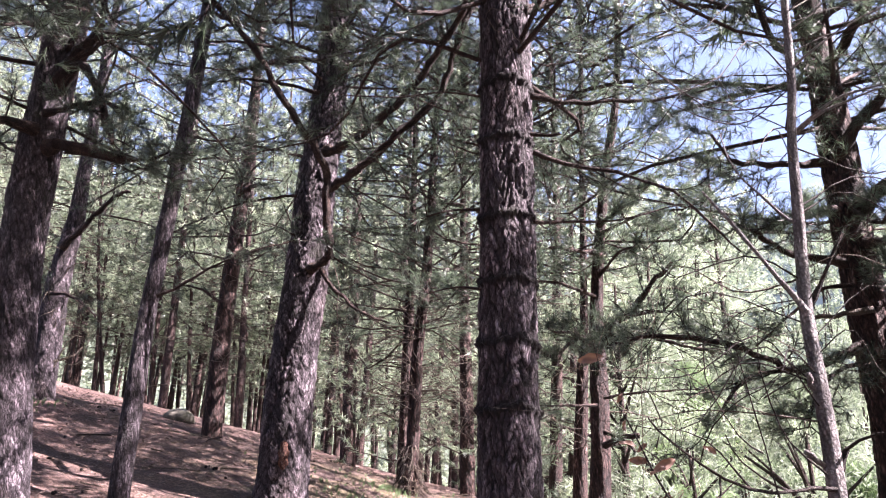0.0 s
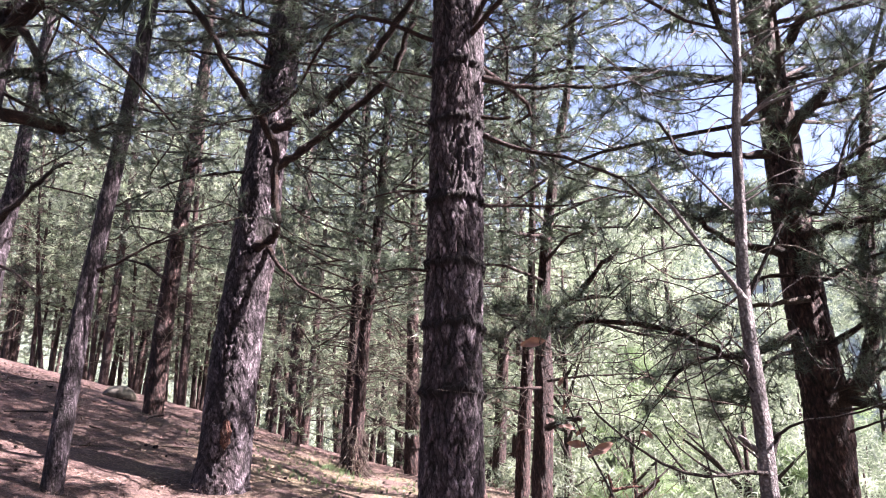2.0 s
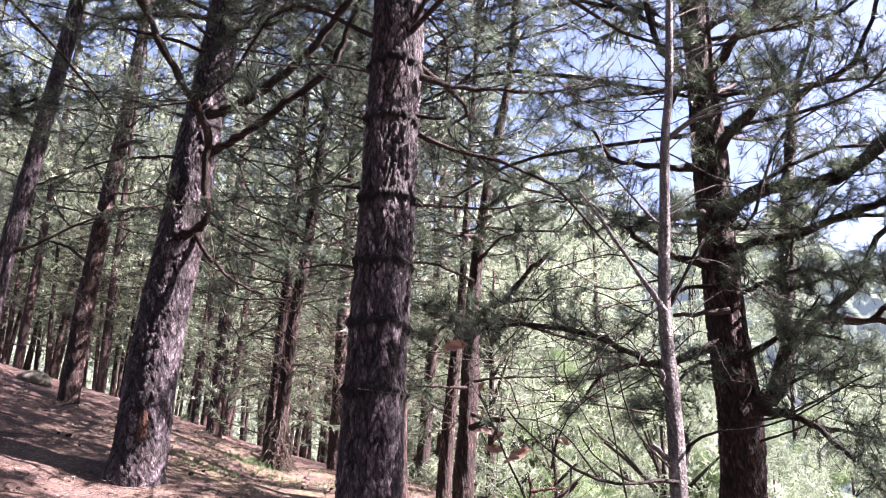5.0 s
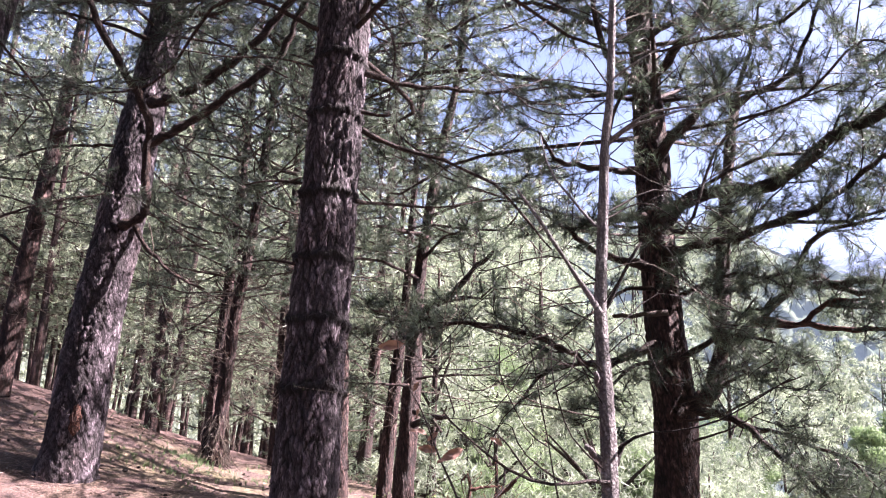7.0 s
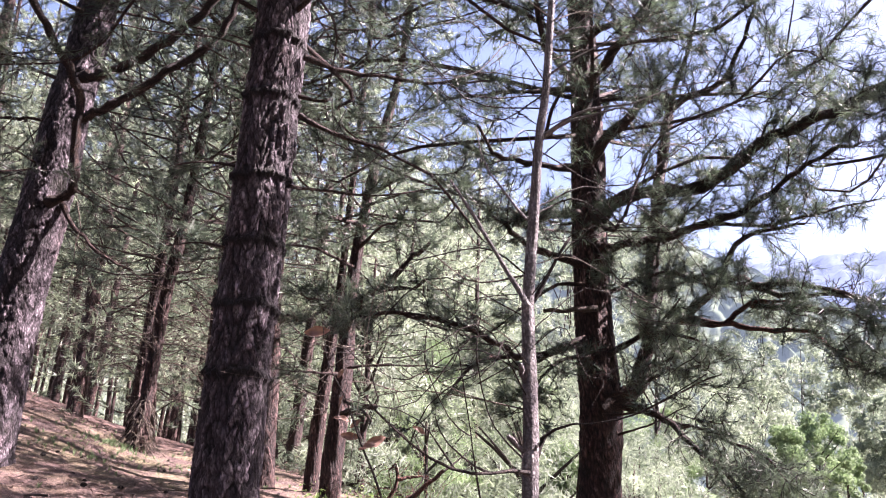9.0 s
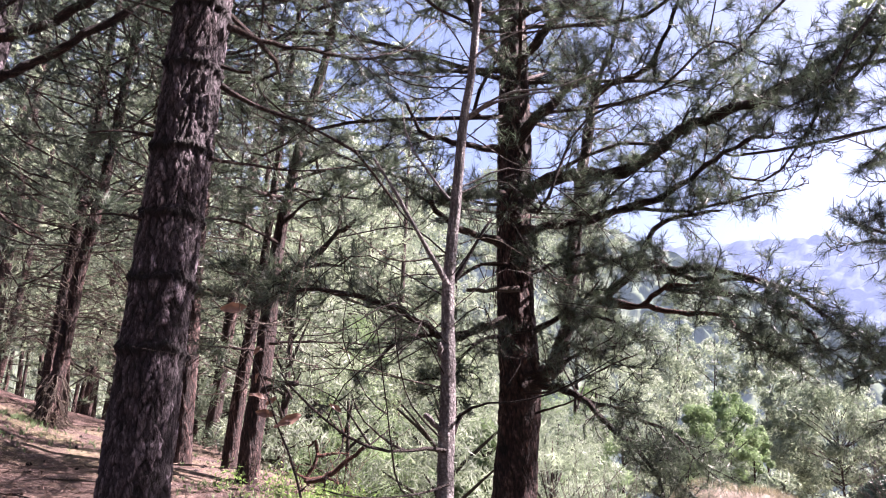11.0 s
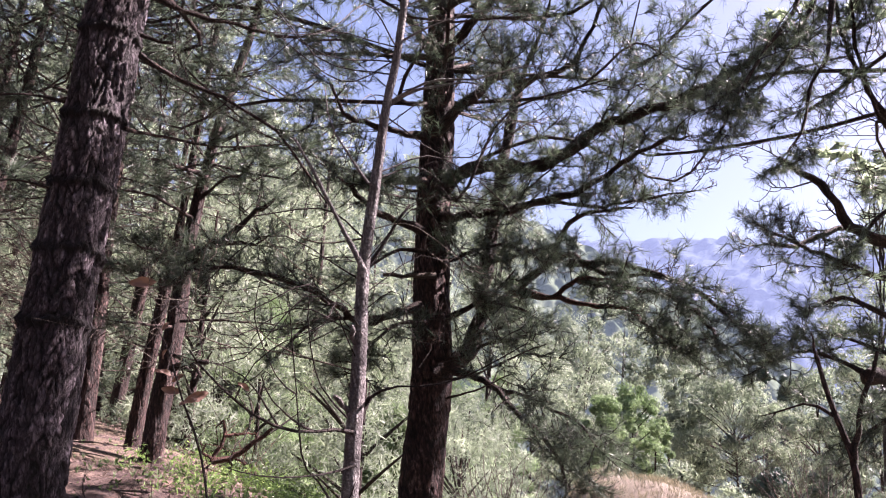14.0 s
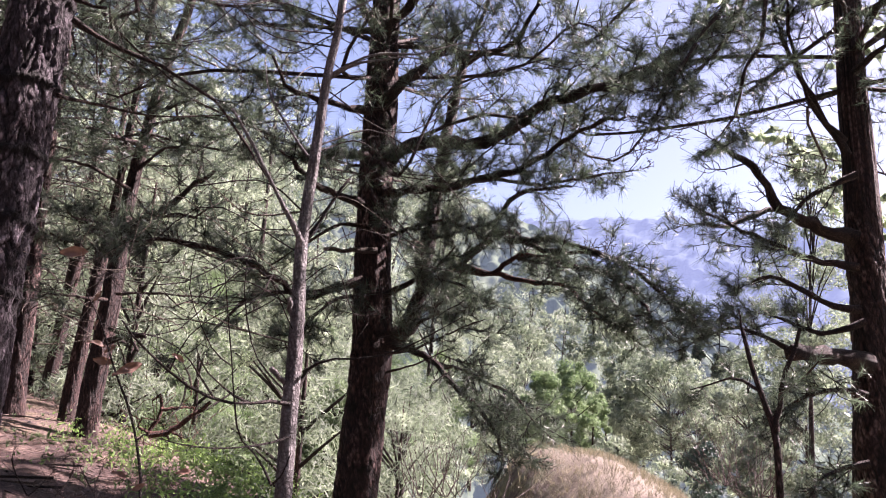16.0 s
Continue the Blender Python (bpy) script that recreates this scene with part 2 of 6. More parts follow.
def tube_arrays(path, radii, sides):
    """Rings of a tube along path, closed to a point at the end."""
    path = np.asarray(path, dtype=float)
    t = np.gradient(path, axis=0)
    t /= np.linalg.norm(t, axis=1)[:, None] + 1e-9
    ref = np.array([0, 0, 1.0]) if abs(t[:, 2]).mean() < 0.8 else np.array([1.0, 0, 0])
    a = np.cross(t, ref)
    a /= np.linalg.norm(a, axis=1)[:, None] + 1e-9
    b = np.cross(t, a)
    ang = np.linspace(0, 2 * np.pi, sides, endpoint=False)
    ring = np.cos(ang)[None, :, None] * a[:, None] + np.sin(ang)[None, :, None] * b[:, None]
    v = path[:, None] + ring * np.asarray(radii)[:, None, None]
    n = len(path)
    i, j = np.meshgrid(np.arange(n - 1), np.arange(sides), indexing="ij")
    k = (j + 1) % sides
    f = np.stack([i * sides + j, i * sides + k, (i + 1) * sides + k, (i + 1) * sides + j], -1).reshape(-1, 4)
    return v.reshape(-1, 3), f


def tubes(name, items, mat, parent, sides=4, plate=0.55):
    """Many thin tubes in one mesh: items are (path, radius at start, radius at end)."""
    vs, fs, at = [], [], 0
    for path, r0, r1 in items:
        v, f = tube_arrays(path, np.linspace(r0, r1, len(path)), sides)
        vs.append(v)
        fs.append(f + at)
        at += len(v)
    v = np.vstack(vs)
    return mesh_object(name, v, np.vstack(fs), mat, parent, attrs=[("plate", np.full(len(v), plate))])


def cells(u, v, seed, wrap):
    """Distances to the nearest and second-nearest of scattered cell centres, and the nearest one's own random number."""
    iu, iv = np.floor(u).astype(int), np.floor(v).astype(int)
    f1, f2, who = np.full(u.shape, 9.0), np.full(u.shape, 9.0), np.zeros(u.shape)
    for du in (-1, 0, 1):
        for dv in (-1, 0, 1):
            cu, cv = iu + du, iv + dv
            h = ((cu % wrap) * 73856093 ^ (cv + 911) * 19349663 ^ seed * 83492791) & 0xFFFFFF
            rx, ry, rv = ((h * 1103515245 + 12345) >> 8 & 1023) / 1023, ((h * 22695477 + 1) >> 9 & 1023) / 1023, ((h * 69069 + 7) >> 7 & 1023) / 1023
            d = np.hypot(cu + 0.15 + 0.7 * rx - u, cv + 0.1 + 0.8 * ry - v)
            near = d < f1
            f2 = np.where(near, f1, np.minimum(f2, d))
            who = np.where(near, rv, who)
            f1 = np.where(near, d, f1)
    return f1, f2, who


def trunk(name, parent, axis, radii, mat, step=0.025, sides=72, depth=0.018, plate=(0.055, 0.16), rings=(), flare=0.0, seed=1, broken=False, detail=6.5):
    """A pine trunk along axis points: plates of bark stand proud of furrows; rings are the collars of old whorls (heights)."""
    axis = np.asarray(axis, dtype=float)
    dense = spline(axis, 1500)
    s = np.concatenate([[0], np.cumsum(np.linalg.norm(np.diff(dense, axis=0), axis=1))])
    length = s[-1]
    detail = min(detail, length)
    h = np.concatenate([np.arange(0, detail, step), np.linspace(detail, length, max(2, int((length - detail) / 0.35) + 2))])
    n = len(h)
    path = np.stack([np.interp(h, s, dense[:, k]) for k in range(3)], -1)
    rad = np.interp(np.interp(h, s, np.linspace(0, 1, 1500)), np.linspace(0, 1, len(radii)), radii)
    rad = rad * (1 + flare * np.exp(-h / 0.22))
    ang = np.linspace(0, 2 * np.pi, sides, endpoint=False)
    hh, aa = np.meshgrid(h, ang, indexing="ij")
    wrap = max(5, int(2 * np.pi * float(np.mean(radii)) / plate[0]))
    warp = 0.25 * np.sin(hh * 1.7 + np.sin(aa * 2 + seed)) + 0.13 * np.sin(hh * 17 + 2 * np.sin(aa * 3 + seed)) + 0.11 * np.sin(hh * 37 + 3 * np.sin(aa * 5)) + 0.08 * np.sin(hh * 71 - aa * 9)
    f1, f2, who = cells(aa / (2 * np.pi) * wrap + warp, hh / plate[1] + 0.5 * np.sin(aa * 7 + seed), seed, wrap)
    edge = np.clip((f2 - f1) * (1.8 + 4.5 * who) - 0.08, 0, 1)
    fade = 0.78 + 0.22 * np.sin(aa * 4 + hh * 3.1 + seed) * np.sin(hh * 7.3 - aa * 3)
    body = 1 - (1 - edge ** 0.7) * fade
    s1, s2, small = cells(aa / (2 * np.pi) * wrap * 2 + warp * 2, hh / plate[1] * 2.6 + np.sin(aa * 11), seed + 3, wrap * 2)
    body = body * (0.72 + 0.28 * np.clip((s2 - s1) * 3, 0, 1)) * (0.85 + 0.15 * small)
    rr = rad[:, None] + depth * (body * (0.55 + 0.6 * who) - 0.6)
    rr += np.minimum(0.006, 0.035 * rad)[:, None] * (np.sin(aa * 3 + hh * 2 + seed) + 0.6 * np.sin(aa * 7 - hh * 5))
    jag = 0.014 * np.sin(aa * 3 + seed) + 0.008 * np.sin(aa * 11)
    lump = 0.75 + 0.25 * np.sin(aa * 17 + seed) * np.sin(aa * 4 + 1)
    for z in rings:
        k = np.abs(path[:, 2][:, None] + jag - z)
        rr += 0.03 * lump * np.exp(-(k / 0.022) ** 2)
        body = body * (1 - 0.97 * np.exp(-(k / 0.032) ** 2))
    if broken:
        top = np.exp(-(length - hh) / 0.06)
        rr *= 1 - 0.55 * top * (0.5 + 0.5 * np.sin(aa * 5 + 1))
    t = np.gradient(path, axis=0)
    t /= np.linalg.norm(t, axis=1)[:, None]
    a = np.cross(t, np.array([0, 1.0, 0]))
    a /= np.linalg.norm(a, axis=1)[:, None]
    b = np.cross(a, t)
    v = path[:, None] + rr[..., None] * (np.cos(aa)[..., None] * a[:, None] + np.sin(aa)[..., None] * b[:, None])
    i, j = np.meshgrid(np.arange(n - 1), np.arange(sides), indexing="ij")
    k = (j + 1) % sides
    f = np.stack([i * sides + j, i * sides + k, (i + 1) * sides + k, (i + 1) * sides + j], -1).reshape(-1, 4)
    v = v.reshape(-1, 3)
    tip = np.arange((n - 1) * sides, n * sides)
    v = np.vstack([v, path[-1][None]])
    pl = np.append((body * (0.5 + 0.38 * who)).ravel(), 0.3)
    cap = np.stack([tip[0::2], tip[1::2], np.roll(tip, -2)[0::2], np.full(sides // 2, len(v) - 1)], -1)
    return mesh_object(name, v, np.vstack([f, cap]), mat, parent, attrs=[("plate", pl)])


rng = np.random.default_rng(7)


def unit(v):
    v = np.asarray(v, dtype=float)
    return v / (np.linalg.norm(v, axis=-1, keepdims=True) + 1e-9)


def needle_mesh(name, pos, direc, count, length, width, spread, mat, parent):
    """Tufts of needles: each needle one slim triangle, fanned about its tuft's direction."""
    pos, direc = np.asarray(pos), unit(direc)
    n = len(pos)
    d = np.repeat(direc, count, axis=0)
    off = unit(rng.normal(size=(n * count, 3)))
    nd = unit(d * (1.05 - spread * rng.random((n * count, 1))) + off * spread)
    base = np.repeat(pos, count, axis=0) + d * (rng.random((n * count, 1)) - 0.6) * length * 0.7
    ln = length * (0.65 + 0.5 * rng.random((n * count, 1)))
    side = unit(np.cross(nd, rng.normal(size=(n * count, 3)))) * width * 0.5
    tip = base + nd * ln - np.array([0, 0, 1.0]) * ln * 0.10
    v = np.stack([base - side, base + side, tip], 1).reshape(-1, 3)
    f = np.arange(len(v)).reshape(-1, 3)
    return mesh_object(name, v, f, mat, parent, smooth=False)


def along(c, g):
    k = g * (len(c) - 1)
    i = min(int(k), len(c) - 2)
    return c[i] * (1 - k + i) + c[i + 1] * (k - i), unit(c[i + 1] - c[i])


def sprigs(path, r0, r1, spacing, reach, start=0.3, droop=0.0, upturn=0.35, per=3, sub=0, fine=5):
    """Side twigs along a limb, longer in its middle; returns twig tubes and the tufts' places and directions."""
    path = np.asarray(path)
    seg = np.linalg.norm(np.diff(path, axis=0), axis=1)
    total = seg.sum()
    tw, pos, direc = [], [], []
    at = total * start
    flip = 1
    while at < total:
        f = at / total
        p, t = along(path, f)
        sidev = unit(np.cross(t, [0, 0, 1.0])) * flip
        flip = -flip
        d = unit(t * rng.uniform(0.4, 1.1) + sidev * rng.uniform(0.4, 1.1) + np.array([0, 0, rng.uniform(-0.5, 0.5) - droop]))
        ln = reach * rng.uniform(0.45, 1.0) * (1.15 - 0.5 * f)
        mid = p + d * ln * 0.55 + rng.normal(size=3) * 0.13 * ln
        end = mid + unit(d + np.array([0, 0, upturn * rng.uniform(0.0, 1.5) - droop])) * ln * 0.5
        c = spline([p, mid, end], fine)
        rt = min(0.011, max(0.005, (r0 * (1 - f) + r1 * f) * 0.35))
        tw.append((c, rt, 0.003))
        for g in np.linspace(0.4, 1.0, per):
            q, dd = along(c, g)
            pos.append(q)
            direc.append(dd + rng.normal(size=3) * 0.2)
        for k in range(sub):
            q, dd = along(c, rng.uniform(0.15, 0.85))
            e = unit(dd * rng.uniform(0.4, 1.0) + rng.normal(size=3) * 0.55 + [0, 0, upturn * 0.5 - droop])
            l2 = ln * rng.uniform(0.25, 0.55)
            c2 = spline([q, q + e * l2 * 0.4 + rng.normal(size=3) * 0.12 * l2, q + e * l2 * 0.75 + rng.normal(size=3) * 0.16 * l2, q + e * l2 + rng.normal(size=3) * 0.1 * l2 + [0, 0, 0.15 * l2]], 6)
            tw.append((c2, 0.005, 0.0025))
            for g in (0.5, 1.0):
                q2, d2 = along(c2, g)
                pos.append(q2)
                direc.append(d2 + rng.normal(size=3) * 0.2)
        at += spacing * rng.uniform(0.6, 1.4)
    pos.append(path[-1])
    direc.append(unit(path[-1] - path[-2]))
    return tw, pos, direc


# gaps in the canopy, each a point on the ground or a trunk that the sun reaches, and the gap's width
GAPS = [((-1.55, 9.75, 3.45), 0.4), ((-1.50, 9.75, 4.0), 0.6), ((-1.48, 9.75, 4.7), 0.6), ((-1.35, 9.8, 6.2), 0.3),
        ((-6.05, 13.0, 4.0), 0.5), ((-6.05, 13.0, 4.8), 0.5), ((-6.0, 13.0, 5.7), 0.5), ((-0.3, 13.3, 2.4), 0.4), ((0.7, 16.4, 2.9), 0.5),
        ((-3.75, 14.8, 4.0), 0.25), ((4.95, 5.2, 3.1), 0.9), ((4.7, 5.8, 2.2), 0.7), ((5.6, 4.4, 2.8), 0.6), ((2.0, 10.6, 2.2), 0.3), ((3.0, 9.0, 3.6), 0.7)]


def unshaded(pos, direc, base):
    """Leaves out the tufts that would close a gap in the canopy."""
    p = np.asarray(pos, dtype=float) + base
    keep = np.ones(len(p), dtype=bool)
    for q, r in GAPS:
        d = p - np.array(q)
        t = d @ np.array(sun_dir)
        keep &= (t < 1.1) | (np.linalg.norm(d - t[:, None] * np.array(sun_dir), axis=1) > r)
    return np.asarray(pos)[keep], np.asarray(direc)[keep]


class Pine:
    """A standing pine: an Empty at its base with trunk, limbs, twigs and crown as parts."""

    def __init__(self, label, base, group="", name="pine_tree"):
        self.root = tagged(new(name), label, "tree" if name == "pine_tree" else "young tree", group)
        self.root.matrix_world = Matrix.Translation(base)
        self.base = np.array(base)
        self.tw, self.pos, self.dir, self.dead, self.high = [], [], [], [], []

    def trunk(self, axis, radii, mat, **kw):
        trunk("trunk", self.root, np.asarray(axis) - self.base, radii, mat, **{**kw, "rings": [z - self.base[2] for z in kw.get("rings", ())]})

    def limb(self, r0, r1, *pts, leafy=1.0, spacing=0.17, reach=0.7, start=0.3, droop=0.0, upturn=0.35, mat=None, per=3, sub=3):
        p = np.asarray(pts, dtype=float) - self.base
        length = np.linalg.norm(np.diff(p, axis=0), axis=1).sum()
        n = max(6, int(length / 0.09))
        c = spline(p, n)
        c[1:-1] += rng.normal(size=(n - 2, 3)) * min(0.012, r0 * 0.25)
        rad = np.linspace(1, 0, n) ** 0.8 * (r0 - r1) + r1
        rad = rad * (1 + 0.12 * np.sin(np.arange(n) * 1.7) + 0.35 * np.exp(-np.arange(n) / 1.2))
        c, rad = np.vstack([c, c[-1] + unit(c[-1] - c[-2]) * rad[-1] * 0.4]), np.append(rad, 0.0008)
        v, f = tube_arrays(c, rad, 10 if r0 > 0.02 else 6)
        v += unit(v - np.repeat(c, 10 if r0 > 0.02 else 6, axis=0)) * rng.normal(size=(len(v), 1)) * r0 * 0.06
        mesh_object("limb", v, f, mat or LIMB, self.root, attrs=[("plate", rng.uniform(0.2, 0.8, len(v)))])
        if leafy:
            tw, pos, d = sprigs(c, r0, r1, spacing / leafy, reach, start, droop, upturn, per, sub, 4)
            self.tw += tw
            self.pos += pos
            self.dir += d

    def dead_twig(self, *pts, r=0.006):
        c = spline(np.asarray(pts, dtype=float) - self.base, 8)
        c[1:] += rng.normal(size=(7, 3)) * 0.008
        self.dead.append((c, r, r * 0.35))

    def dead_branches(self, axis_fn, z0, z1, n, reach):
        """Bare curling dead twigs left on the lower stem."""
        for k in range(n):
            p = np.asarray(axis_fn(rng.uniform(z0, z1))) + self.base
            a, ln = rng.uniform(0, 6.283), reach * rng.uniform(0.4, 1.0)
            o = np.array([math.cos(a), math.sin(a), 0]) * ln
            c = [p, p + o * 0.4 + [0, 0, rng.uniform(-0.05, 0.2) * ln], p + o * 0.8 + rng.normal(size=3) * 0.12 * ln, p + o + rng.normal(size=3) * 0.15 * ln + [0, 0, rng.uniform(-0.5, 0.1) * ln]]
            self.dead_twig(*c, r=rng.uniform(0.006, 0.013))
            q = c[2]
            self.dead_twig(q, q + rng.normal(size=3) * 0.12 * ln, q + rng.normal(size=3) * 0.3 * ln, r=0.005)

    def upper_crown(self, axis_fn, z0, z1, spread, whorls, per_whorl, spacing, reach, rise=0.3, sides=5, start=0.35, per=4, sub=0, pts=7, joined=False, shade_from=99.0):
        """Whorls of limbs up the stem, longest near the crown's lower third."""
        items = []
        for w in range(whorls):
            g = (w + rng.uniform(-0.3, 0.3)) / max(1, whorls - 1)
            g = min(max(g, 0), 1)
            c0 = np.asarray(axis_fn(z0 + (z1 - z0) * g), dtype=float)
            a0 = rng.uniform(0, 6.28)
            for i in range(per_whorl):
                a = a0 + 6.283 * i / per_whorl + rng.uniform(-0.4, 0.4)
                ln = spread * (0.35 + 0.65 * math.sin(math.pi * min(1, 0.25 + 0.72 * g)) ** 0.8) * rng.uniform(0.7, 1.1) * (1.0 if g < 0.75 else 1.25 - g)
                out = np.array([math.cos(a), math.sin(a), 0])
                lift = rise * rng.uniform(0.3, 1.3) + 0.25 * g
                p = [c0, c0 + out * ln * 0.4 + [0, 0, ln * 0.35 * lift * 0.6], c0 + out * ln * 0.75 + [0, 0, ln * 0.55 * lift], c0 + out * ln + [0, 0, ln * 0.95 * lift]]
                p = [p[0]] + [q + rng.normal(size=3) * 0.12 * ln for q in p[1:]]
                c = spline(p, pts)
                r0 = 0.009 + 0.0048 * ln
                items.append((c, r0, 0.006))
                tw, pos, d = sprigs(c, r0, 0.006, spacing, reach, start, per=per, sub=sub, fine=3)
                if c0[2] + self.base[2] > shade_from:
                    self.high += list(zip(pos, d))
                    continue
                self.tw += tw
                self.pos += pos
                self.dir += d
        if joined:
            tagged(tubes("branchwork", items, LIMB, self.root, sides), kind="stuff")
        else:
            for item in items:
                tubes("limb", [item], LIMB, self.root, sides)

    def finish(self, count=21, length=0.13, width=0.0045, spread=0.66, mat=None, twig_sides=3, joined=False):
        if self.tw and count > 8:
            tagged(tubes("twig_work", self.tw, TWIG, self.root, twig_sides), kind="stuff")
        if self.dead and joined:
            tagged(tubes("dead_twig_work", self.dead, DEAD, self.root, 3), kind="stuff")
        elif self.dead:
            for item in self.dead:
                tubes("dead_twig", [item], DEAD, self.root, 4)
        if len(self.pos):
            pos, direc = unshaded(self.pos, self.dir, self.base) if self.base.any() else (np.array(self.pos), np.array(self.dir))
            tagged(needle_mesh("crown", pos, direc, count, length, width, spread, mat or NEEDLE, self.root), kind="stuff")
        # unseen upper crown: coarse tufts added above shade_from to cast shade
        if self.high:
            pos, direc = unshaded([p for p, d in self.high], [d for p, d in self.high], self.base)
            tagged(needle_mesh("treetop", pos, direc, 10, 0.26, 0.03, 0.8, mat or NEEDLE, self.root), kind="stuff")
        return self.root


# ---------------------------------------------------------------- ground
def smooth(a, b, x):
    t = np.clip((x - a) / (b - a), 0, 1)
    return t * t * (3 - 2 * t)


def ground_z(x, y):
    """Hillside: it climbs ahead and to the left, falls away to the right, and flattens at its crest."""
    x, y = np.asarray(x, dtype=float), np.asarray(y, dtype=float)
    yc = np.where(y < 13.7, y, 13.7 + 12 * np.tanh((y - 13.7) / 15.6))
    yc = np.where(yc < -20, -20, yc)
    xl, xr = np.maximum(np.minimum(x, 0), -16), np.minimum(np.maximum(x, 0), 26)
    z = 0.324 + 0.135 * yc - 0.24 * xl - 0.111 * xr
    side = x / np.maximum(y, 0.1)
    z -= 2.95 * smooth(0, 6, x - (3.03 - 0.08 * y)) * (1 - smooth(0.62, 0.8, side) * smooth(8, 13, x)) * smooth(-2, 3, y)
    z += 1.0 * smooth(0.7, 0.84, side) * smooth(9, 14, x) * (1 - smooth(24, 40, x)) * smooth(4, 8, y)
    # a hollow before the leaning pines, a fuller shoulder where the slope turns down, the meadow's fall
    z -= 0.5 * smooth(-14, -7.5, -y) * smooth(-0.5, 3.0, -x)
    z += 0.24 * smooth(1.8, 3.2, x) * (1 - smooth(4.5, 8.0, x)) * smooth(4.0, 7.0, y) * (1 - smooth(11.0, 15.0, y))
    z -= 0.25 * smooth(15.0, 20.0, y) * smooth(-6.0, 1.0, x) * (1 - smooth(8, 14, x))
    z -= 1.3 * smooth(0.93, 1.35, side) * smooth(9, 14, x)
    z -= 9.0 * smooth(24, 70, np.maximum(x, 0) + 0.25 * np.maximum(y, 0))
    z += 0.05 * np.sin(x * 1.3 + 0.7 * y) * np.sin(y * 0.9 - 0.4 * x) + 0.03 * np.sin(2.9 * x + 1.1) * np.sin(3.3 * y)
    return z


def build_ground():
    n = 225
    u = np.linspace(-1, 1, n)
    s = np.sinh(u * 6.2) / math.sinh(6.2)
    gx, gy = np.meshgrid(6 + s * 2600, 12 + s * 2600, indexing="ij")
    z = ground_z(gx, gy)
    near = np.exp(-(np.hypot(gx, gy - 10) / 25) ** 2)
    z += near * (rng.normal(size=z.shape) * 0.014 + 0.05 * np.sin(gx * 5.1 + 2 * np.sin(gy * 2.3)) * np.sin(gy * 4.7 + 1.5 * np.sin(gx * 3.1)) * np.sin(gx * 1.1 + gy * 0.7))
    v = np.stack([gx, gy, z], -1).reshape(-1, 3)
    i, j = np.meshgrid(np.arange(n - 1), np.arange(n - 1), indexing="ij")
    f = np.stack([i * n + j, (i + 1) * n + j, (i + 1) * n + j + 1, i * n + j + 1], -1).reshape(-1, 4)
    grassy = np.exp(-(((gx + 0.2) / 2.6) ** 2 + ((gy - 12.5) / 3.2) ** 2)) * 0.6 + smooth(2.0, 6.0, gx) * 0.9
    meadow = smooth(0.76, 0.9, gx / np.maximum(gy, 0.1)) * smooth(9.5, 12.5, gx) * (1 - smooth(26, 45, gx)) * smooth(6, 12, gy)
    ob = mesh_object("ground", v, f, GROUND, attrs=[("grassy", grassy.ravel()), ("meadow", meadow.ravel())])
    return tagged(ob, "reddish-brown forest floor of pine-needle litter with grassy patches", "ground", kind="structure")


build_ground()


# ---------------------------------------------------------------- the near pines
def stem(axis, base):
    """The stem's middle at a height above the tree's base."""
    a = np.asarray(axis)
    return lambda z: np.array([np.interp(z, a[:, 2], a[:, k]) for k in range(3)]) - base


main = Pine("stout pine with dark plated bark and ringed branch collars", (0.46, 5.23, 0.98), "standing pines")
main_axis = [(0.46, 5.23, 0.73), (0.47, 5.23, 1.82), (0.47, 5.23, 2.43), (0.48, 5.23, 3.17), (0.48, 5.23, 3.64), (0.48, 5.23, 4.23), (0.49, 5.23, 4.77), (0.49, 5.23, 5.34), (0.51, 5.23, 8.89), (0.53, 5.22, 12.45), (0.55, 5.22, 16.00)]
main.trunk(main_axis, [0.208, 0.192, 0.186, 0.180, 0.177, 0.176, 0.173, 0.174, 0.108, 0.067, 0.020], BARK, flare=0.05, depth=0.028, seed=4, rings=(4.59, 4.16, 3.59, 3.15, 2.75, 2.33), step=0.016, sides=144, plate=(0.04, 0.15), detail=4.8)
main.upper_crown(stem(main_axis, main.base), 6, 15.7, 3.6, 15, 5, 0.2, 0.85, shade_from=6.4)
main.upper_crown(stem(main_axis, main.base), 4.7, 5.8, 2.8, 3, 4, 0.2, 0.7, rise=0.1, per=3, sub=3, start=0.2, pts=11)
main.limb(0.02, 0.006, (0.65, 5.11, 4.48), (0.94, 5.18, 4.47), (1.30, 5.21, 4.50), (1.67, 5.23, 4.56), (2.07, 5.20, 4.64), leafy=1, reach=.45)
main.limb(0.012, 0.009, (0.64, 5.06, 4.16), (0.72, 5.00, 4.12), (0.81, 4.93, 4.10), leafy=0)
main.limb(0.016, 0.005, (0.65, 5.06, 4.03), (0.86, 5.07, 3.95), (1.19, 5.04, 3.88), (1.54, 4.99, 3.72), (1.73, 4.97, 3.52), (1.92, 4.94, 3.30), leafy=.7, reach=.35, start=.55)
main.limb(0.011, 0.004, (0.64, 5.06, 3.53), (0.90, 5.19, 3.58), (1.26, 5.28, 3.64), (1.68, 5.34, 3.78), leafy=.6, reach=.35, start=.5)
main.limb(0.007, 0.003, (0.30, 5.09, 4.46), (0.03, 4.97, 4.42), (-0.27, 4.83, 4.30), (-0.61, 4.66, 4.22), leafy=0)
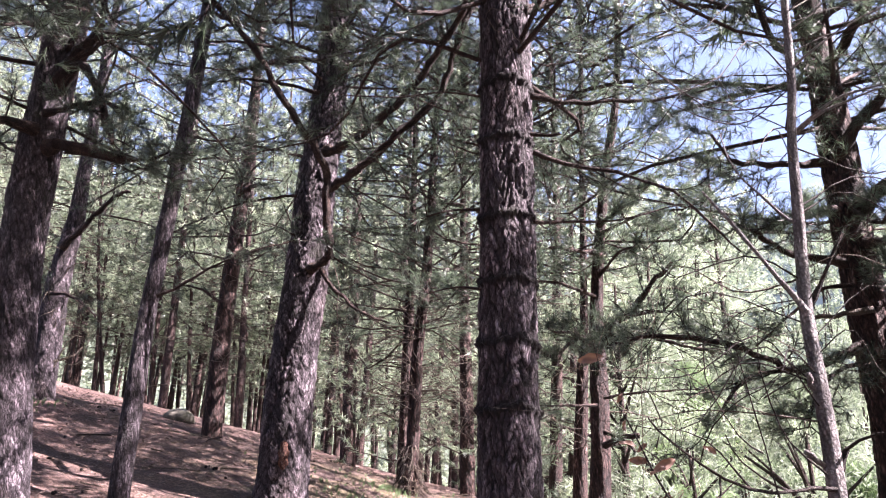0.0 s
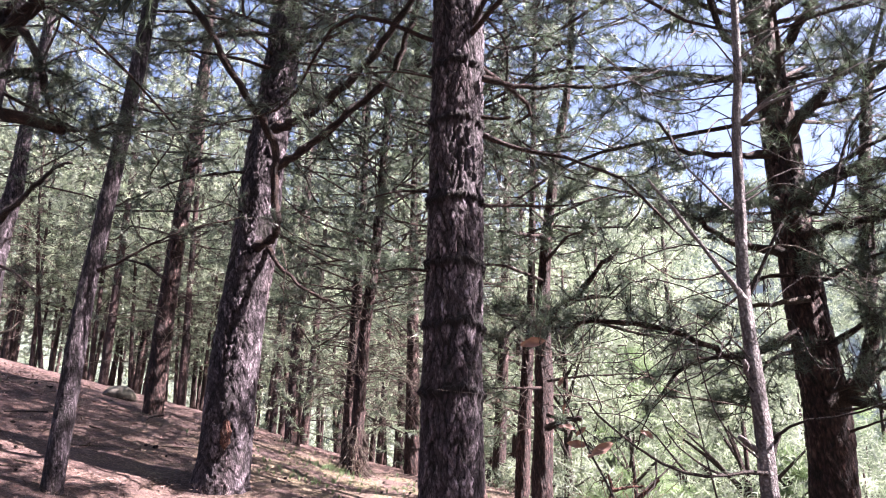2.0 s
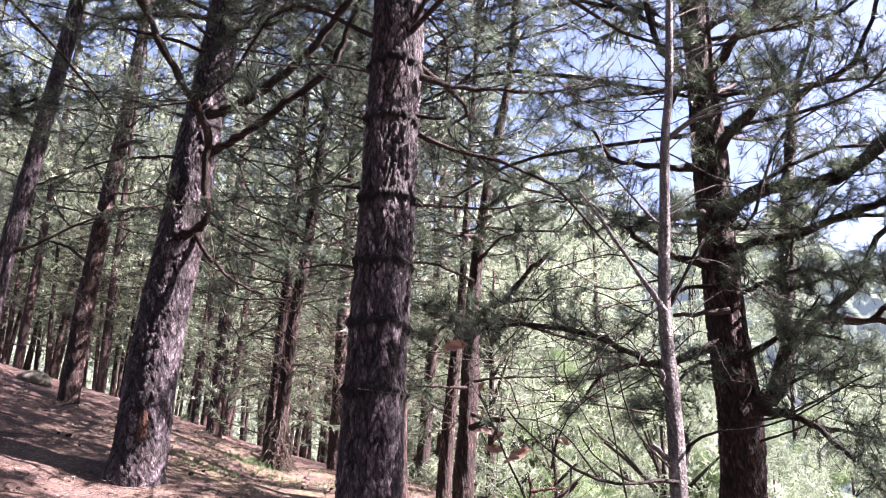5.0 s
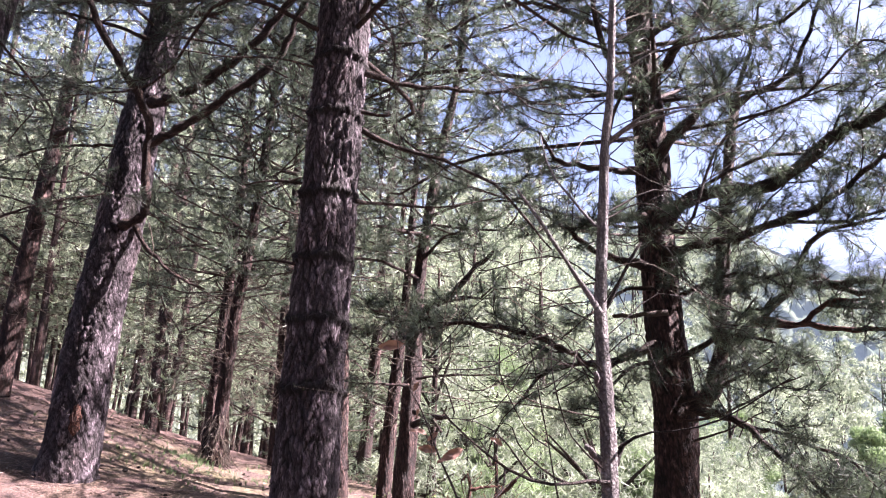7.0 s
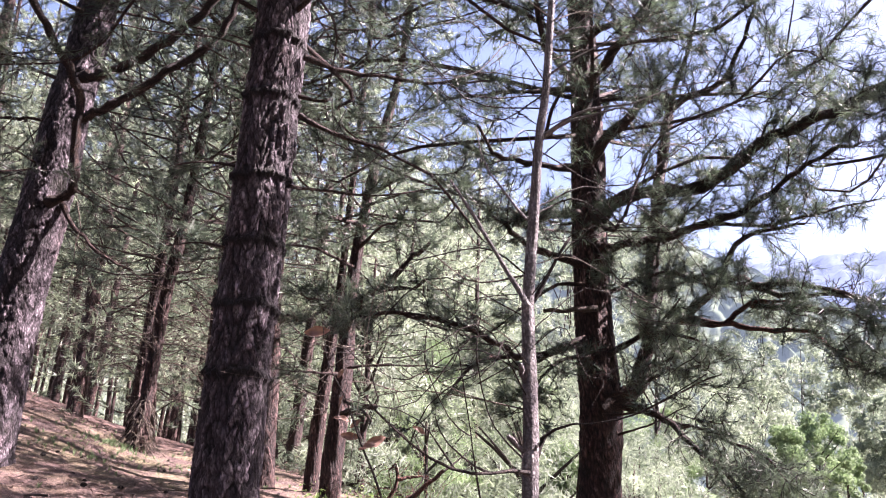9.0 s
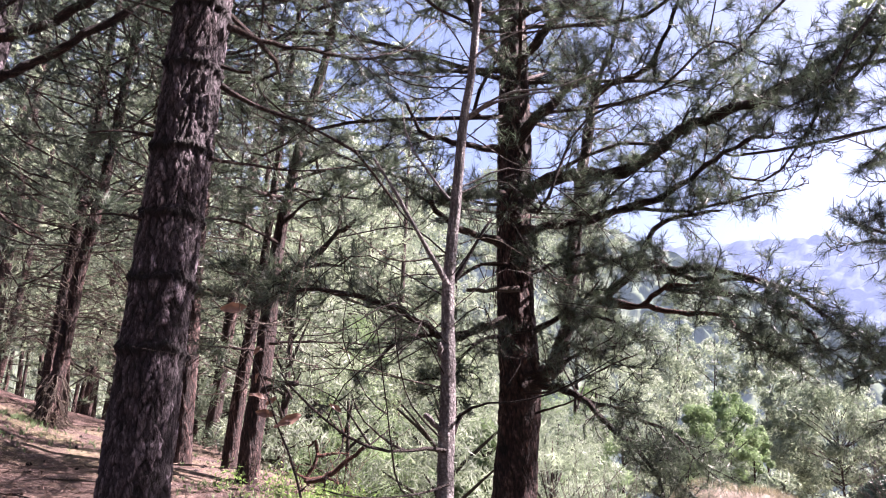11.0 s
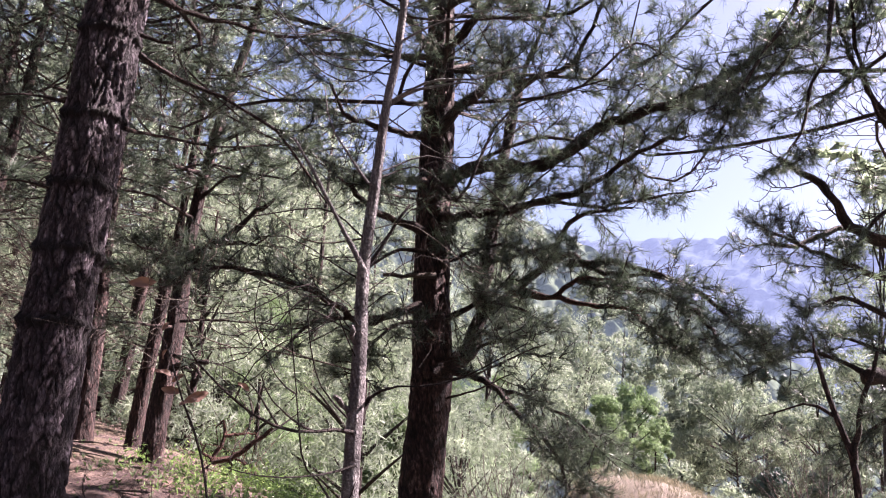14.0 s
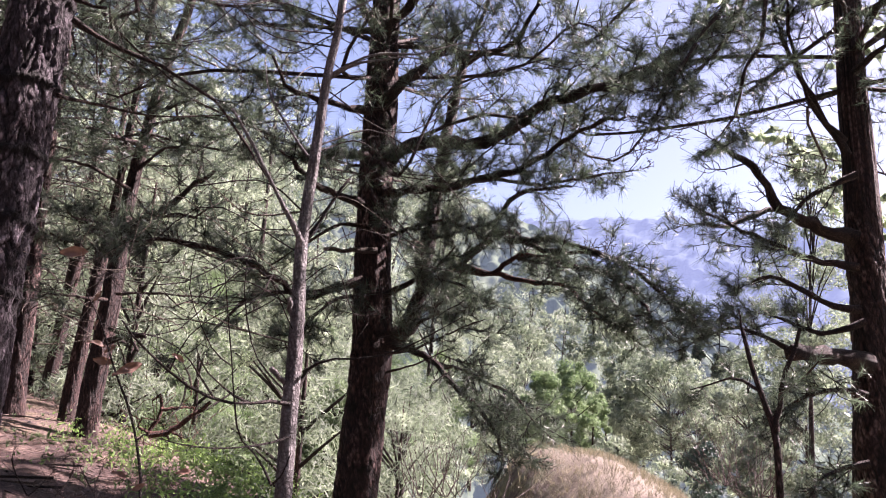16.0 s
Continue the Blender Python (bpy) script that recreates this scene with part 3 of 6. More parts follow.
main.limb(0.009, 0.004, (0.30, 5.19, 3.11), (0.12, 5.40, 3.18), (-0.06, 5.60, 3.19), leafy=1, reach=.3, start=.4)
main.limb(0.009, 0.004, (0.30, 5.19, 3.66), (0.11, 5.10, 3.62), (-0.09, 5.00, 3.52), leafy=.8, reach=.3, start=.5)
main.limb(0.03, 0.012, (0.62, 5.16, 5.20), (0.89, 5.33, 5.42), (1.21, 5.47, 5.68), (1.56, 5.59, 5.94), leafy=1, reach=.5)
main.limb(0.03, 0.012, (0.35, 5.19, 5.36), (0.10, 5.00, 5.36), (-0.18, 4.80, 5.34), leafy=1, reach=.5)
main.dead_twig((0.46, 4.98, 5.07), (0.38, 4.99, 5.10), (0.33, 4.99, 5.04), (0.42, 4.98, 4.91), (0.49, 4.98, 4.89), r=0.004)
main.dead_twig((0.49, 4.93, 5.08), (0.59, 4.91, 5.04), (0.63, 4.91, 4.91), (0.60, 4.91, 4.76), (0.64, 4.91, 4.67), r=0.004)
main.dead_twig((0.51, 4.92, 4.88), (0.54, 4.92, 4.80), (0.62, 4.91, 4.78), r=0.003)
main.dead_twig((-0.16, 5.00, 5.26), (-0.18, 5.00, 5.07), (-0.13, 5.00, 4.94), (-0.05, 5.00, 4.90), r=0.004)
main.dead_twig((-0.12, 5.00, 5.26), (-0.14, 5.00, 5.10), (-0.09, 5.00, 4.98), (-0.10, 5.00, 4.85), r=0.003)
main.finish()

second = Pine("leaning pine with sunlit plated bark and hooked limbs", (-1.76, 10.05, 1.92), "standing pines")
second_axis = [(-1.76, 10.05, 1.66), (-1.76, 10.05, 1.93), (-1.74, 10.05, 2.20), (-1.73, 10.05, 2.78), (-1.69, 10.06, 3.73), (-1.60, 10.07, 4.97), (-1.56, 10.08, 5.91), (-1.50, 10.09, 6.57), (-1.45, 10.10, 7.43), (-1.44, 10.10, 8.05), (-1.42, 10.10, 8.79), (-1.38, 10.11, 11.53), (-1.35, 10.11, 14.26), (-1.31, 10.12, 17.00)]
second.trunk(second_axis, [0.346, 0.321, 0.304, 0.290, 0.279, 0.263, 0.249, 0.232, 0.215, 0.211, 0.200, 0.124, 0.077, 0.023], BARK, flare=0.06, depth=0.034, seed=24, step=0.022, sides=110, plate=(0.075, 0.19), detail=6.9)
second.upper_crown(stem(second_axis, second.base), 9.0, 16.7, 3.6, 9, 5, 0.2, 0.85, shade_from=9.9)
second.upper_crown(stem(second_axis, second.base), 7.4, 8.9, 3.4, 4, 4, 0.19, 0.8, rise=0.1, per=3, sub=3, start=0.2, pts=11)
second.limb(0.055, 0.03, (-1.53, 9.78, 4.67), (-1.34, 9.66, 4.75), (-1.27, 9.53, 4.86), (-1.31, 9.38, 5.24), (-1.33, 9.23, 5.77), (-1.57, 9.04, 6.16), (-1.83, 8.85, 6.51), (-2.17, 8.62, 7.06), (-2.61, 8.35, 7.48), (-2.83, 8.12, 7.66), leafy=0, mat=LIMB)
second.limb(0.06, 0.03, (-1.40, 9.70, 6.23), (-1.21, 9.49, 6.18), (-0.85, 9.29, 6.32), (-0.50, 9.09, 6.58), (-0.09, 8.87, 7.03), (0.23, 8.63, 7.45), (0.37, 8.39, 7.68), leafy=.4, start=.75)
second.limb(0.055, 0.028, (-1.37, 9.70, 5.69), (-1.20, 9.58, 5.74), (-0.92, 9.47, 5.92), (-0.50, 9.36, 6.30), (-0.05, 9.23, 6.69), (0.19, 9.08, 7.18), (0.36, 8.94, 7.74), (0.50, 8.79, 8.05), leafy=.4, start=.7)
second.limb(0.035, 0.012, (-1.50, 9.89, 8.17), (-2.03, 9.45, 7.97), (-2.43, 9.01, 7.67), (-2.65, 8.60, 7.27), leafy=.7)
second.limb(0.03, 0.012, (-1.51, 9.88, 7.63), (-1.90, 9.68, 7.58), (-2.28, 9.46, 7.34), (-2.64, 9.23, 7.03), leafy=1)
second.limb(0.025, 0.01, (-1.56, 9.88, 7.17), (-2.07, 9.92, 7.32), (-2.61, 9.93, 7.40), (-3.13, 9.92, 7.30), leafy=1.3)
second.limb(0.04, 0.018, (-1.35, 9.91, 8.11), (-1.15, 9.80, 8.31), (-1.00, 9.68, 8.50), (-0.88, 9.56, 8.69), leafy=.7)
second.limb(0.03, 0.012, (-1.32, 9.91, 7.58), (-0.93, 9.76, 7.56), (-0.55, 9.58, 7.61), (-0.21, 9.40, 7.71), leafy=.7)
second.limb(0.022, 0.008, (-1.35, 9.91, 8.20), (-0.89, 10.06, 8.04), (-0.42, 10.19, 7.76), leafy=.7)
second.limb(0.03, 0.008, (-1.40, 9.90, 4.71), (-1.21, 9.73, 4.41), (-0.86, 9.56, 4.09), (-0.51, 9.39, 3.91), leafy=.3, start=.7)
second.limb(0.02, 0.008, (-1.68, 9.96, 5.74), (-2.11, 9.98, 5.70), (-2.54, 9.98, 5.60), (-3.01, 9.95, 5.37), (-3.41, 9.93, 5.13), leafy=1.3)
second.limb(0.02, 0.008, (-1.64, 9.97, 6.26), (-2.20, 10.16, 6.47), (-2.71, 10.35, 6.64), (-3.22, 10.52, 6.65), leafy=1.4)
second.limb(0.015, 0.006, (-1.60, 9.97, 5.09), (-1.90, 9.77, 5.20), (-2.07, 9.58, 5.20), leafy=0)
second.dead_twig((-1.22, 9.62, 4.68), (-1.14, 9.63, 4.33), (-1.15, 9.63, 3.78), (-1.10, 9.64, 3.25), r=0.008)
second.dead_twig((-0.96, 9.65, 4.91), (-0.81, 9.67, 4.55), (-0.53, 9.69, 4.28), r=0.006)
second.finish()

thin = Pine("slender leaning pine trunk with smooth mossy bark", (-3.10, 8.66, 1.82), "standing pines")
thin_axis = [(-3.11, 8.66, 1.55), (-3.10, 8.66, 2.00), (-3.08, 8.67, 2.95), (-3.06, 8.68, 3.79), (-3.00, 8.70, 4.56), (-2.93, 8.72, 5.52), (-2.87, 8.74, 6.47), (-2.80, 8.76, 7.82), (-2.79, 8.77, 8.15), (-2.75, 8.78, 9.77), (-2.71, 8.79, 11.38), (-2.67, 8.81, 13.00)]
thin.trunk(thin_axis, [0.114, 0.106, 0.099, 0.091, 0.088, 0.086, 0.083, 0.081, 0.082, 0.051, 0.031, 0.009], BARK, flare=0.04, depth=0.01, seed=45, step=0.05, sides=32, plate=(0.05, 0.15))
thin.upper_crown(stem(thin_axis, thin.base), 7.6, 12.7, 1.8, 6, 5, 0.2, 0.85, shade_from=9.2)
thin.limb(0.018, 0.007, (-2.95, 8.61, 3.99), (-2.70, 8.56, 4.10), (-2.40, 8.52, 4.28), (-2.05, 8.48, 4.43), (-1.51, 8.47, 4.59), leafy=1, start=.5)
thin.limb(0.014, 0.006, (-2.85, 8.64, 5.91), (-2.56, 8.99, 6.01), (-2.25, 9.33, 6.34), leafy=1.3, start=.4)
thin.limb(0.014, 0.006, (-2.91, 8.62, 5.33), (-3.29, 8.75, 5.53), (-3.71, 8.85, 5.50), leafy=1.3, start=.3)
thin.finish()

left = Pine("dark shaded pine with thick broken limbs", (-3.47, 7.10, 1.66), "standing pines")
left_axis = [(-3.42, 7.10, 1.40), (-3.47, 7.10, 1.87), (-3.60, 7.03, 3.07), (-3.64, 7.01, 3.97), (-3.64, 7.01, 4.85), (-3.62, 7.02, 5.61), (-3.61, 7.03, 6.56), (-3.59, 7.04, 9.38), (-3.56, 7.05, 12.19), (-3.54, 7.06, 15.00)]
left.trunk(left_axis, [0.205, 0.190, 0.190, 0.189, 0.188, 0.182, 0.186, 0.115, 0.071, 0.021], BARK, flare=0.04, depth=0.022, seed=53, step=0.035, sides=72, plate=(0.06, 0.15))
left.upper_crown(stem(left_axis, left.base), 7.2, 14.7, 3.2, 8, 4, 0.2, 0.85, shade_from=8.3)
left.upper_crown(stem(left_axis, left.base), 5.2, 7.0, 3.0, 4, 4, 0.19, 0.8, rise=0.1, per=3, sub=3, start=0.2, pts=11)
left.limb(0.06, 0.045, (-3.49, 6.86, 4.88), (-3.32, 6.76, 4.86), (-3.08, 6.69, 4.77), (-2.72, 6.67, 4.69), leafy=0)
left.limb(0.02, 0.01, (-2.96, 7.00, 4.86), (-2.66, 6.91, 4.78), (-2.38, 6.80, 4.82), leafy=3, reach=.5, start=.1)
left.limb(0.05, 0.02, (-3.51, 6.85, 5.52), (-3.31, 6.76, 5.67), (-3.10, 6.67, 5.47), (-2.89, 6.57, 5.00), (-2.74, 6.44, 4.72), leafy=1.5, start=.5)
left.limb(0.05, 0.03, (-3.46, 6.88, 5.72), (-3.29, 6.81, 5.89), (-3.14, 6.74, 6.11), (-3.10, 6.61, 6.40), leafy=1)
left.limb(0.05, 0.03, (-3.61, 6.80, 5.03), (-3.71, 6.58, 4.99), (-3.85, 6.32, 4.93), leafy=1.4)
left.limb(0.03, 0.01, (-3.56, 6.83, 5.21), (-3.30, 6.70, 5.20), (-2.96, 6.60, 5.21), (-2.61, 6.50, 5.05), leafy=2, reach=.5)
left.limb(0.03, 0.01, (-3.58, 6.82, 6.04), (-3.58, 6.42, 5.89), (-3.62, 5.99, 5.58), leafy=2, reach=.5)
left.finish()

farleft = Pine("broad pine with a sunlit scaly trunk", (-6.19, 13.22, 3.60), "standing pines")
farleft_axis = [(-6.19, 13.22, 3.34), (-6.19, 13.22, 3.51), (-6.19, 13.22, 4.83), (-6.16, 13.23, 5.69), (-6.07, 13.28, 6.61), (-6.06, 13.28, 7.55), (-5.99, 13.32, 10.36), (-5.91, 13.35, 13.18), (-5.83, 13.39, 16.00)]
farleft.trunk(farleft_axis, [0.25, 0.235, 0.205, 0.175, 0.14, 0.108, 0.067, 0.042, 0.012], BARK, flare=0.04, depth=0.03, seed=66, step=0.04, sides=48, plate=(0.07, 0.18))
farleft.upper_crown(stem(farleft_axis, farleft.base), 6.8, 15.7, 3.2, 10, 4, 0.17, 0.9, shade_from=14.3)
farleft.dead_branches(stem(farleft_axis, farleft.base), 4.5, 7.3, 46, 1.3)
farleft.limb(0.05, 0.02, (-6.11, 13.04, 6.02), (-5.75, 12.91, 6.37), (-5.31, 12.81, 6.83), (-4.98, 12.65, 6.87), leafy=1.2, spacing=.3)
farleft.limb(0.03, 0.01, (-6.20, 13.00, 5.24), (-5.70, 12.79, 5.13), (-5.20, 12.57, 4.76), leafy=1.2, spacing=.3)
farleft.dead_twig((-5.82, 12.73, 4.09), (-5.58, 12.84, 4.20), (-5.45, 12.90, 4.37), (-5.46, 12.89, 4.12), (-5.63, 12.82, 4.06), r=0.02)
farleft.dead_twig((-5.81, 12.74, 4.00), (-5.65, 12.81, 4.46), (-5.43, 12.91, 4.48), (-5.43, 12.90, 4.21), r=0.015)
farleft.finish(count=15, length=0.15, width=0.0085)

mid = Pine("straight pine with a broken-topped dark trunk", (-3.88, 14.90, 3.23), "standing pines")
mid_axis = [(-3.88, 14.90, 2.98), (-3.87, 14.91, 3.36), (-3.84, 14.91, 5.27), (-3.77, 14.93, 6.69), (-3.71, 14.95, 8.09), (-3.67, 14.96, 10.06), (-3.63, 14.97, 12.03), (-3.58, 14.98, 14.00)]
mid.trunk(mid_axis, [0.186, 0.172, 0.160, 0.145, 0.128, 0.079, 0.049, 0.015], BARK_RED, flare=0.06, depth=0.02, seed=76, step=0.06, sides=36, plate=(0.07, 0.18))
mid.upper_crown(stem(mid_axis, mid.base), 6.2, 13.7, 2.6, 9, 4, 0.17, 0.9, shade_from=14.9)
mid.dead_branches(stem(mid_axis, mid.base), 4.1, 6.7, 46, 1.3)
mid.limb(0.05, 0.02, (-3.71, 14.84, 7.81), (-3.42, 14.55, 7.81), (-3.14, 14.26, 7.74), leafy=1.2, spacing=.3)
mid.limb(0.03, 0.01, (-3.81, 14.82, 5.56), (-4.38, 14.92, 5.91), (-4.94, 15.01, 6.04), leafy=1.2, spacing=.3)
mid.limb(0.03, 0.01, (-3.78, 14.83, 6.44), (-3.25, 15.21, 6.79), (-2.66, 15.57, 6.93), leafy=1.2, spacing=.3)
mid.finish(count=15, length=0.15, width=0.0085)

slope = Pine("pine with a flaky reddish trunk and shaggy sunlit foot", (-0.35, 13.40, 2.22), "standing pines")
slope_axis = [(-0.35, 13.40, 1.96), (-0.34, 13.40, 2.25), (-0.27, 13.40, 4.27), (-0.19, 13.40, 5.22), (-0.10, 13.40, 6.41), (0.02, 13.40, 9.27), (0.14, 13.40, 12.14), (0.26, 13.40, 15.00)]
slope.trunk(slope_axis, [0.113, 0.104, 0.091, 0.084, 0.077, 0.048, 0.030, 0.009], BARK_RED, flare=0.3, depth=0.03, seed=85, step=0.06, sides=36, plate=(0.07, 0.18))
slope.upper_crown(stem(slope_axis, slope.base), 4.8, 14.7, 2.6, 18, 5, 0.17, 0.9, shade_from=13.3)
slope.dead_branches(stem(slope_axis, slope.base), 3.1, 5.3, 46, 1.3)
slope.dead_twig((-0.30, 13.10, 4.57), (-0.62, 13.09, 4.66), (-0.97, 13.06, 4.47), (-1.15, 13.05, 4.51), r=0.01)
slope.dead_twig((-0.21, 13.10, 4.95), (0.19, 13.10, 5.09), (0.56, 13.09, 5.33), r=0.01)
slope.dead_twig((-0.29, 13.10, 4.21), (0.02, 13.10, 4.03), (0.29, 13.10, 4.21), r=0.008)
slope.dead_twig((-0.29, 13.10, 3.85), (-0.68, 13.08, 3.76), (-0.95, 13.07, 3.84), r=0.008)
slope.dead_twig((-0.41, 13.09, 2.59), (-0.25, 13.10, 2.60), (-0.08, 13.10, 2.46), r=0.006)
slope.dead_twig((-0.32, 13.10, 2.32), (-0.23, 13.10, 2.38), (-0.13, 13.10, 2.12), r=0.006)
slope.dead_twig((-0.35, 13.10, 2.37), (-0.24, 13.10, 2.33), (-0.13, 13.10, 2.32), r=0.006)
slope.dead_twig((-0.42, 13.09, 2.30), (-0.28, 13.10, 2.30), (-0.14, 13.10, 2.29), r=0.006)
slope.dead_twig((-0.28, 13.10, 2.54), (-0.14, 13.10, 2.51), (0.01, 13.10, 2.50), r=0.006)
slope.dead_twig((-0.32, 13.10, 2.31), (-0.17, 13.10, 2.26), (-0.04, 13.10, 2.23), r=0.006)
slope.dead_twig((-0.27, 13.10, 2.65), (-0.44, 13.09, 2.74), (-0.59, 13.09, 2.63), r=0.006)
slope.dead_twig((-0.40, 13.09, 2.28), (-0.26, 13.10, 2.23), (-0.11, 13.10, 2.19), r=0.006)
slope.dead_twig((-0.26, 13.10, 2.56), (-0.14, 13.10, 2.51), (-0.01, 13.10, 2.42), r=0.006)
slope.dead_twig((-0.24, 13.10, 2.36), (-0.38, 13.09, 2.40), (-0.51, 13.09, 2.25), r=0.006)
slope.dead_twig((-0.33, 13.10, 2.91), (-0.47, 13.09, 2.84), (-0.60, 13.09, 2.85), r=0.006)
slope.dead_twig((-0.44, 13.09, 2.63), (-0.36, 13.10, 2.59), (-0.29, 13.10, 2.54), r=0.006)
slope.dead_twig((-0.43, 13.09, 2.77), (-0.28, 13.10, 2.86), (-0.11, 13.10, 2.64), r=0.006)
slope.dead_twig((-0.45, 13.09, 2.45), (-0.33, 13.10, 2.40), (-0.20, 13.10, 2.40), r=0.006)
slope.dead_twig((-0.42, 13.09, 2.96), (-0.49, 13.09, 2.95), (-0.57, 13.09, 2.95), r=0.006)
slope.dead_twig((-0.42, 13.09, 2.69), (-0.35, 13.10, 2.78), (-0.25, 13.10, 2.50), r=0.006)
slope.finish(count=15, length=0.15, width=0.0085)

twin = Pine("slim pine standing close behind another", (-0.52, 14.59, 2.39), "standing pines")
twin_axis = [(-0.52, 14.59, 2.14), (-0.51, 14.59, 2.53), (-0.46, 14.59, 4.91), (-0.43, 14.59, 6.29), (-0.40, 14.59, 8.86), (-0.37, 14.60, 11.43), (-0.35, 14.60, 14.00)]
twin.trunk(twin_axis, [0.113, 0.105, 0.090, 0.072, 0.045, 0.028, 0.008], BARK_RED, flare=0.04, depth=0.02, seed=14, step=0.06, sides=36, plate=(0.07, 0.18))
twin.upper_crown(stem(twin_axis, twin.base), 5.0, 13.7, 2.5, 15, 5, 0.17, 0.9, shade_from=14.3)
twin.dead_branches(stem(twin_axis, twin.base), 3.3, 5.5, 46, 1.3)
twin.finish(count=15, length=0.15, width=0.0085)

beyond = Pine("slim dark pine rising from the crest", (-2.07, 20.90, 3.37), "standing pines")
beyond_axis = [(-2.07, 20.90, 3.12), (-2.08, 20.90, 3.75), (-2.10, 20.89, 6.33), (-2.10, 20.89, 8.45), (-2.11, 20.89, 10.97), (-2.12, 20.89, 13.48), (-2.12, 20.89, 16.00)]
beyond.trunk(beyond_axis, [0.193, 0.179, 0.157, 0.148, 0.092, 0.057, 0.017], BARK_RED, flare=0.04, depth=0.02, seed=20, step=0.06, sides=36, plate=(0.07, 0.18))
beyond.upper_crown(stem(beyond_axis, beyond.base), 6.8, 15.7, 2.4, 10, 4, 0.17, 0.9, shade_from=19.4)
beyond.dead_branches(stem(beyond_axis, beyond.base), 4.3, 7.3, 46, 1.6)
beyond.finish(count=15, length=0.15, width=0.0085)

behind = Pine("slender sunlit pine on the falling slope", (0.67, 16.49, 2.39), "standing pines")
behind_axis = [(0.67, 16.49, 2.14), (0.67, 16.49, 2.42), (0.64, 16.49, 4.67), (0.61, 16.49, 6.06), (0.59, 16.49, 9.04), (0.57, 16.49, 12.02), (0.54, 16.49, 15.00)]
behind.trunk(behind_axis, [0.162, 0.150, 0.123, 0.104, 0.064, 0.040, 0.012], BARK_RED, flare=0.04, depth=0.02, seed=26, step=0.06, sides=36, plate=(0.07, 0.18))
behind.upper_crown(stem(behind_axis, behind.base), 5.0, 14.7, 2.6, 13, 5, 0.17, 0.9, shade_from=15.8)
behind.dead_branches(stem(behind_axis, behind.base), 3.3, 5.5, 46, 1.3)
behind.finish(count=15, length=0.15, width=0.0085)

hidden = Pine("reddish pine half hidden behind a stouter trunk", (1.35, 11.53, 1.73), "standing pines")
hidden_axis = [(1.35, 11.53, 1.48), (1.33, 11.53, 1.93), (1.30, 11.53, 2.46), (1.27, 11.54, 3.50), (1.24, 11.54, 4.34), (1.18, 11.54, 7.89), (1.12, 11.55, 11.45), (1.07, 11.56, 15.00)]
hidden.trunk(hidden_axis, [0.154, 0.143, 0.131, 0.112, 0.085, 0.05, 0.034, 0.012], BARK_RED, flare=0.04, depth=0.02, seed=32, step=0.06, sides=36, plate=(0.07, 0.18))
hidden.upper_crown(stem(hidden_axis, hidden.base), 5.0, 14.7, 2.6, 17, 5, 0.17, 0.9, shade_from=11.9)
hidden.dead_branches(stem(hidden_axis, hidden.base), 2.6, 5.5, 46, 1.3)
hidden.finish(count=15, length=0.15, width=0.0085)

forked = Pine("reddish pine with upswept limbs above a bare lower trunk", (2.06, 10.70, 1.54), "standing pines")
forked_axis = [(2.06, 10.70, 1.29), (2.07, 10.70, 2.00), (2.10, 10.70, 2.61), (2.12, 10.69, 3.39), (2.15, 10.69, 4.51), (2.33, 10.65, 6.20), (2.58, 10.59, 7.68), (2.74, 10.55, 10.12), (2.91, 10.52, 12.56), (3.07, 10.48, 15.00)]
forked.trunk(forked_axis, [0.140, 0.130, 0.125, 0.118, 0.085, 0.062, 0.050, 0.036, 0.024, 0.008], BARK_RED, flare=0.04, depth=0.02, seed=38, step=0.06, sides=36, plate=(0.07, 0.18))
forked.upper_crown(stem(forked_axis, forked.base), 8.2, 14.7, 2.4, 7, 5, 0.17, 0.9, shade_from=11.3)
forked.upper_crown(stem(forked_axis, forked.base), 5.4, 8.2, 2.3, 3, 4, 0.3, 0.8, rise=0.1, per=3, sub=2, start=0.1)
forked.limb(0.05, 0.022, (2.09, 10.49, 4.01), (2.27, 10.33, 4.17), (2.49, 10.15, 4.31), (2.72, 9.96, 4.61), (2.92, 9.77, 4.81), leafy=.8, start=.6)
forked.limb(0.022, 0.008, (2.30, 10.45, 4.22), (2.72, 10.19, 4.28), (3.20, 9.90, 4.25), leafy=1, start=.4)
forked.limb(0.035, 0.028, (2.11, 10.49, 2.66), (2.29, 10.30, 2.74), (2.45, 10.11, 2.75), leafy=0)
forked.limb(0.025, 0.015, (2.12, 10.49, 2.83), (2.28, 10.30, 2.72), (2.40, 10.12, 2.56), leafy=.3)
forked.limb(0.018, 0.008, (2.13, 10.49, 3.25), (2.46, 10.31, 3.28), (2.89, 10.09, 3.29), (3.30, 9.86, 3.26), leafy=1)
forked.limb(0.02, 0.008, (2.04, 10.50, 3.16), (1.67, 10.21, 3.11), (1.32, 9.91, 3.06), leafy=1, start=.6)
forked.limb(0.03, 0.01, (2.10, 10.49, 4.01), (2.40, 10.14, 4.00), (2.78, 9.76, 3.81), (3.17, 9.35, 3.62), (3.46, 8.96, 3.42), leafy=1.2, reach=.8, start=.3)
forked.limb(0.03, 0.01, (2.10, 10.49, 4.01), (1.78, 10.25, 3.95), (1.45, 9.99, 3.68), (1.22, 9.72, 3.69), leafy=1.4, reach=.7, start=.1)
forked.limb(0.03, 0.01, (2.17, 10.48, 5.15), (1.68, 10.21, 5.13), (1.35, 9.91, 5.02), leafy=1.5, start=.2)
forked.limb(0.03, 0.01, (2.21, 10.47, 5.55), (2.49, 10.05, 5.70), (2.83, 9.59, 5.91), leafy=1.5, start=.2)
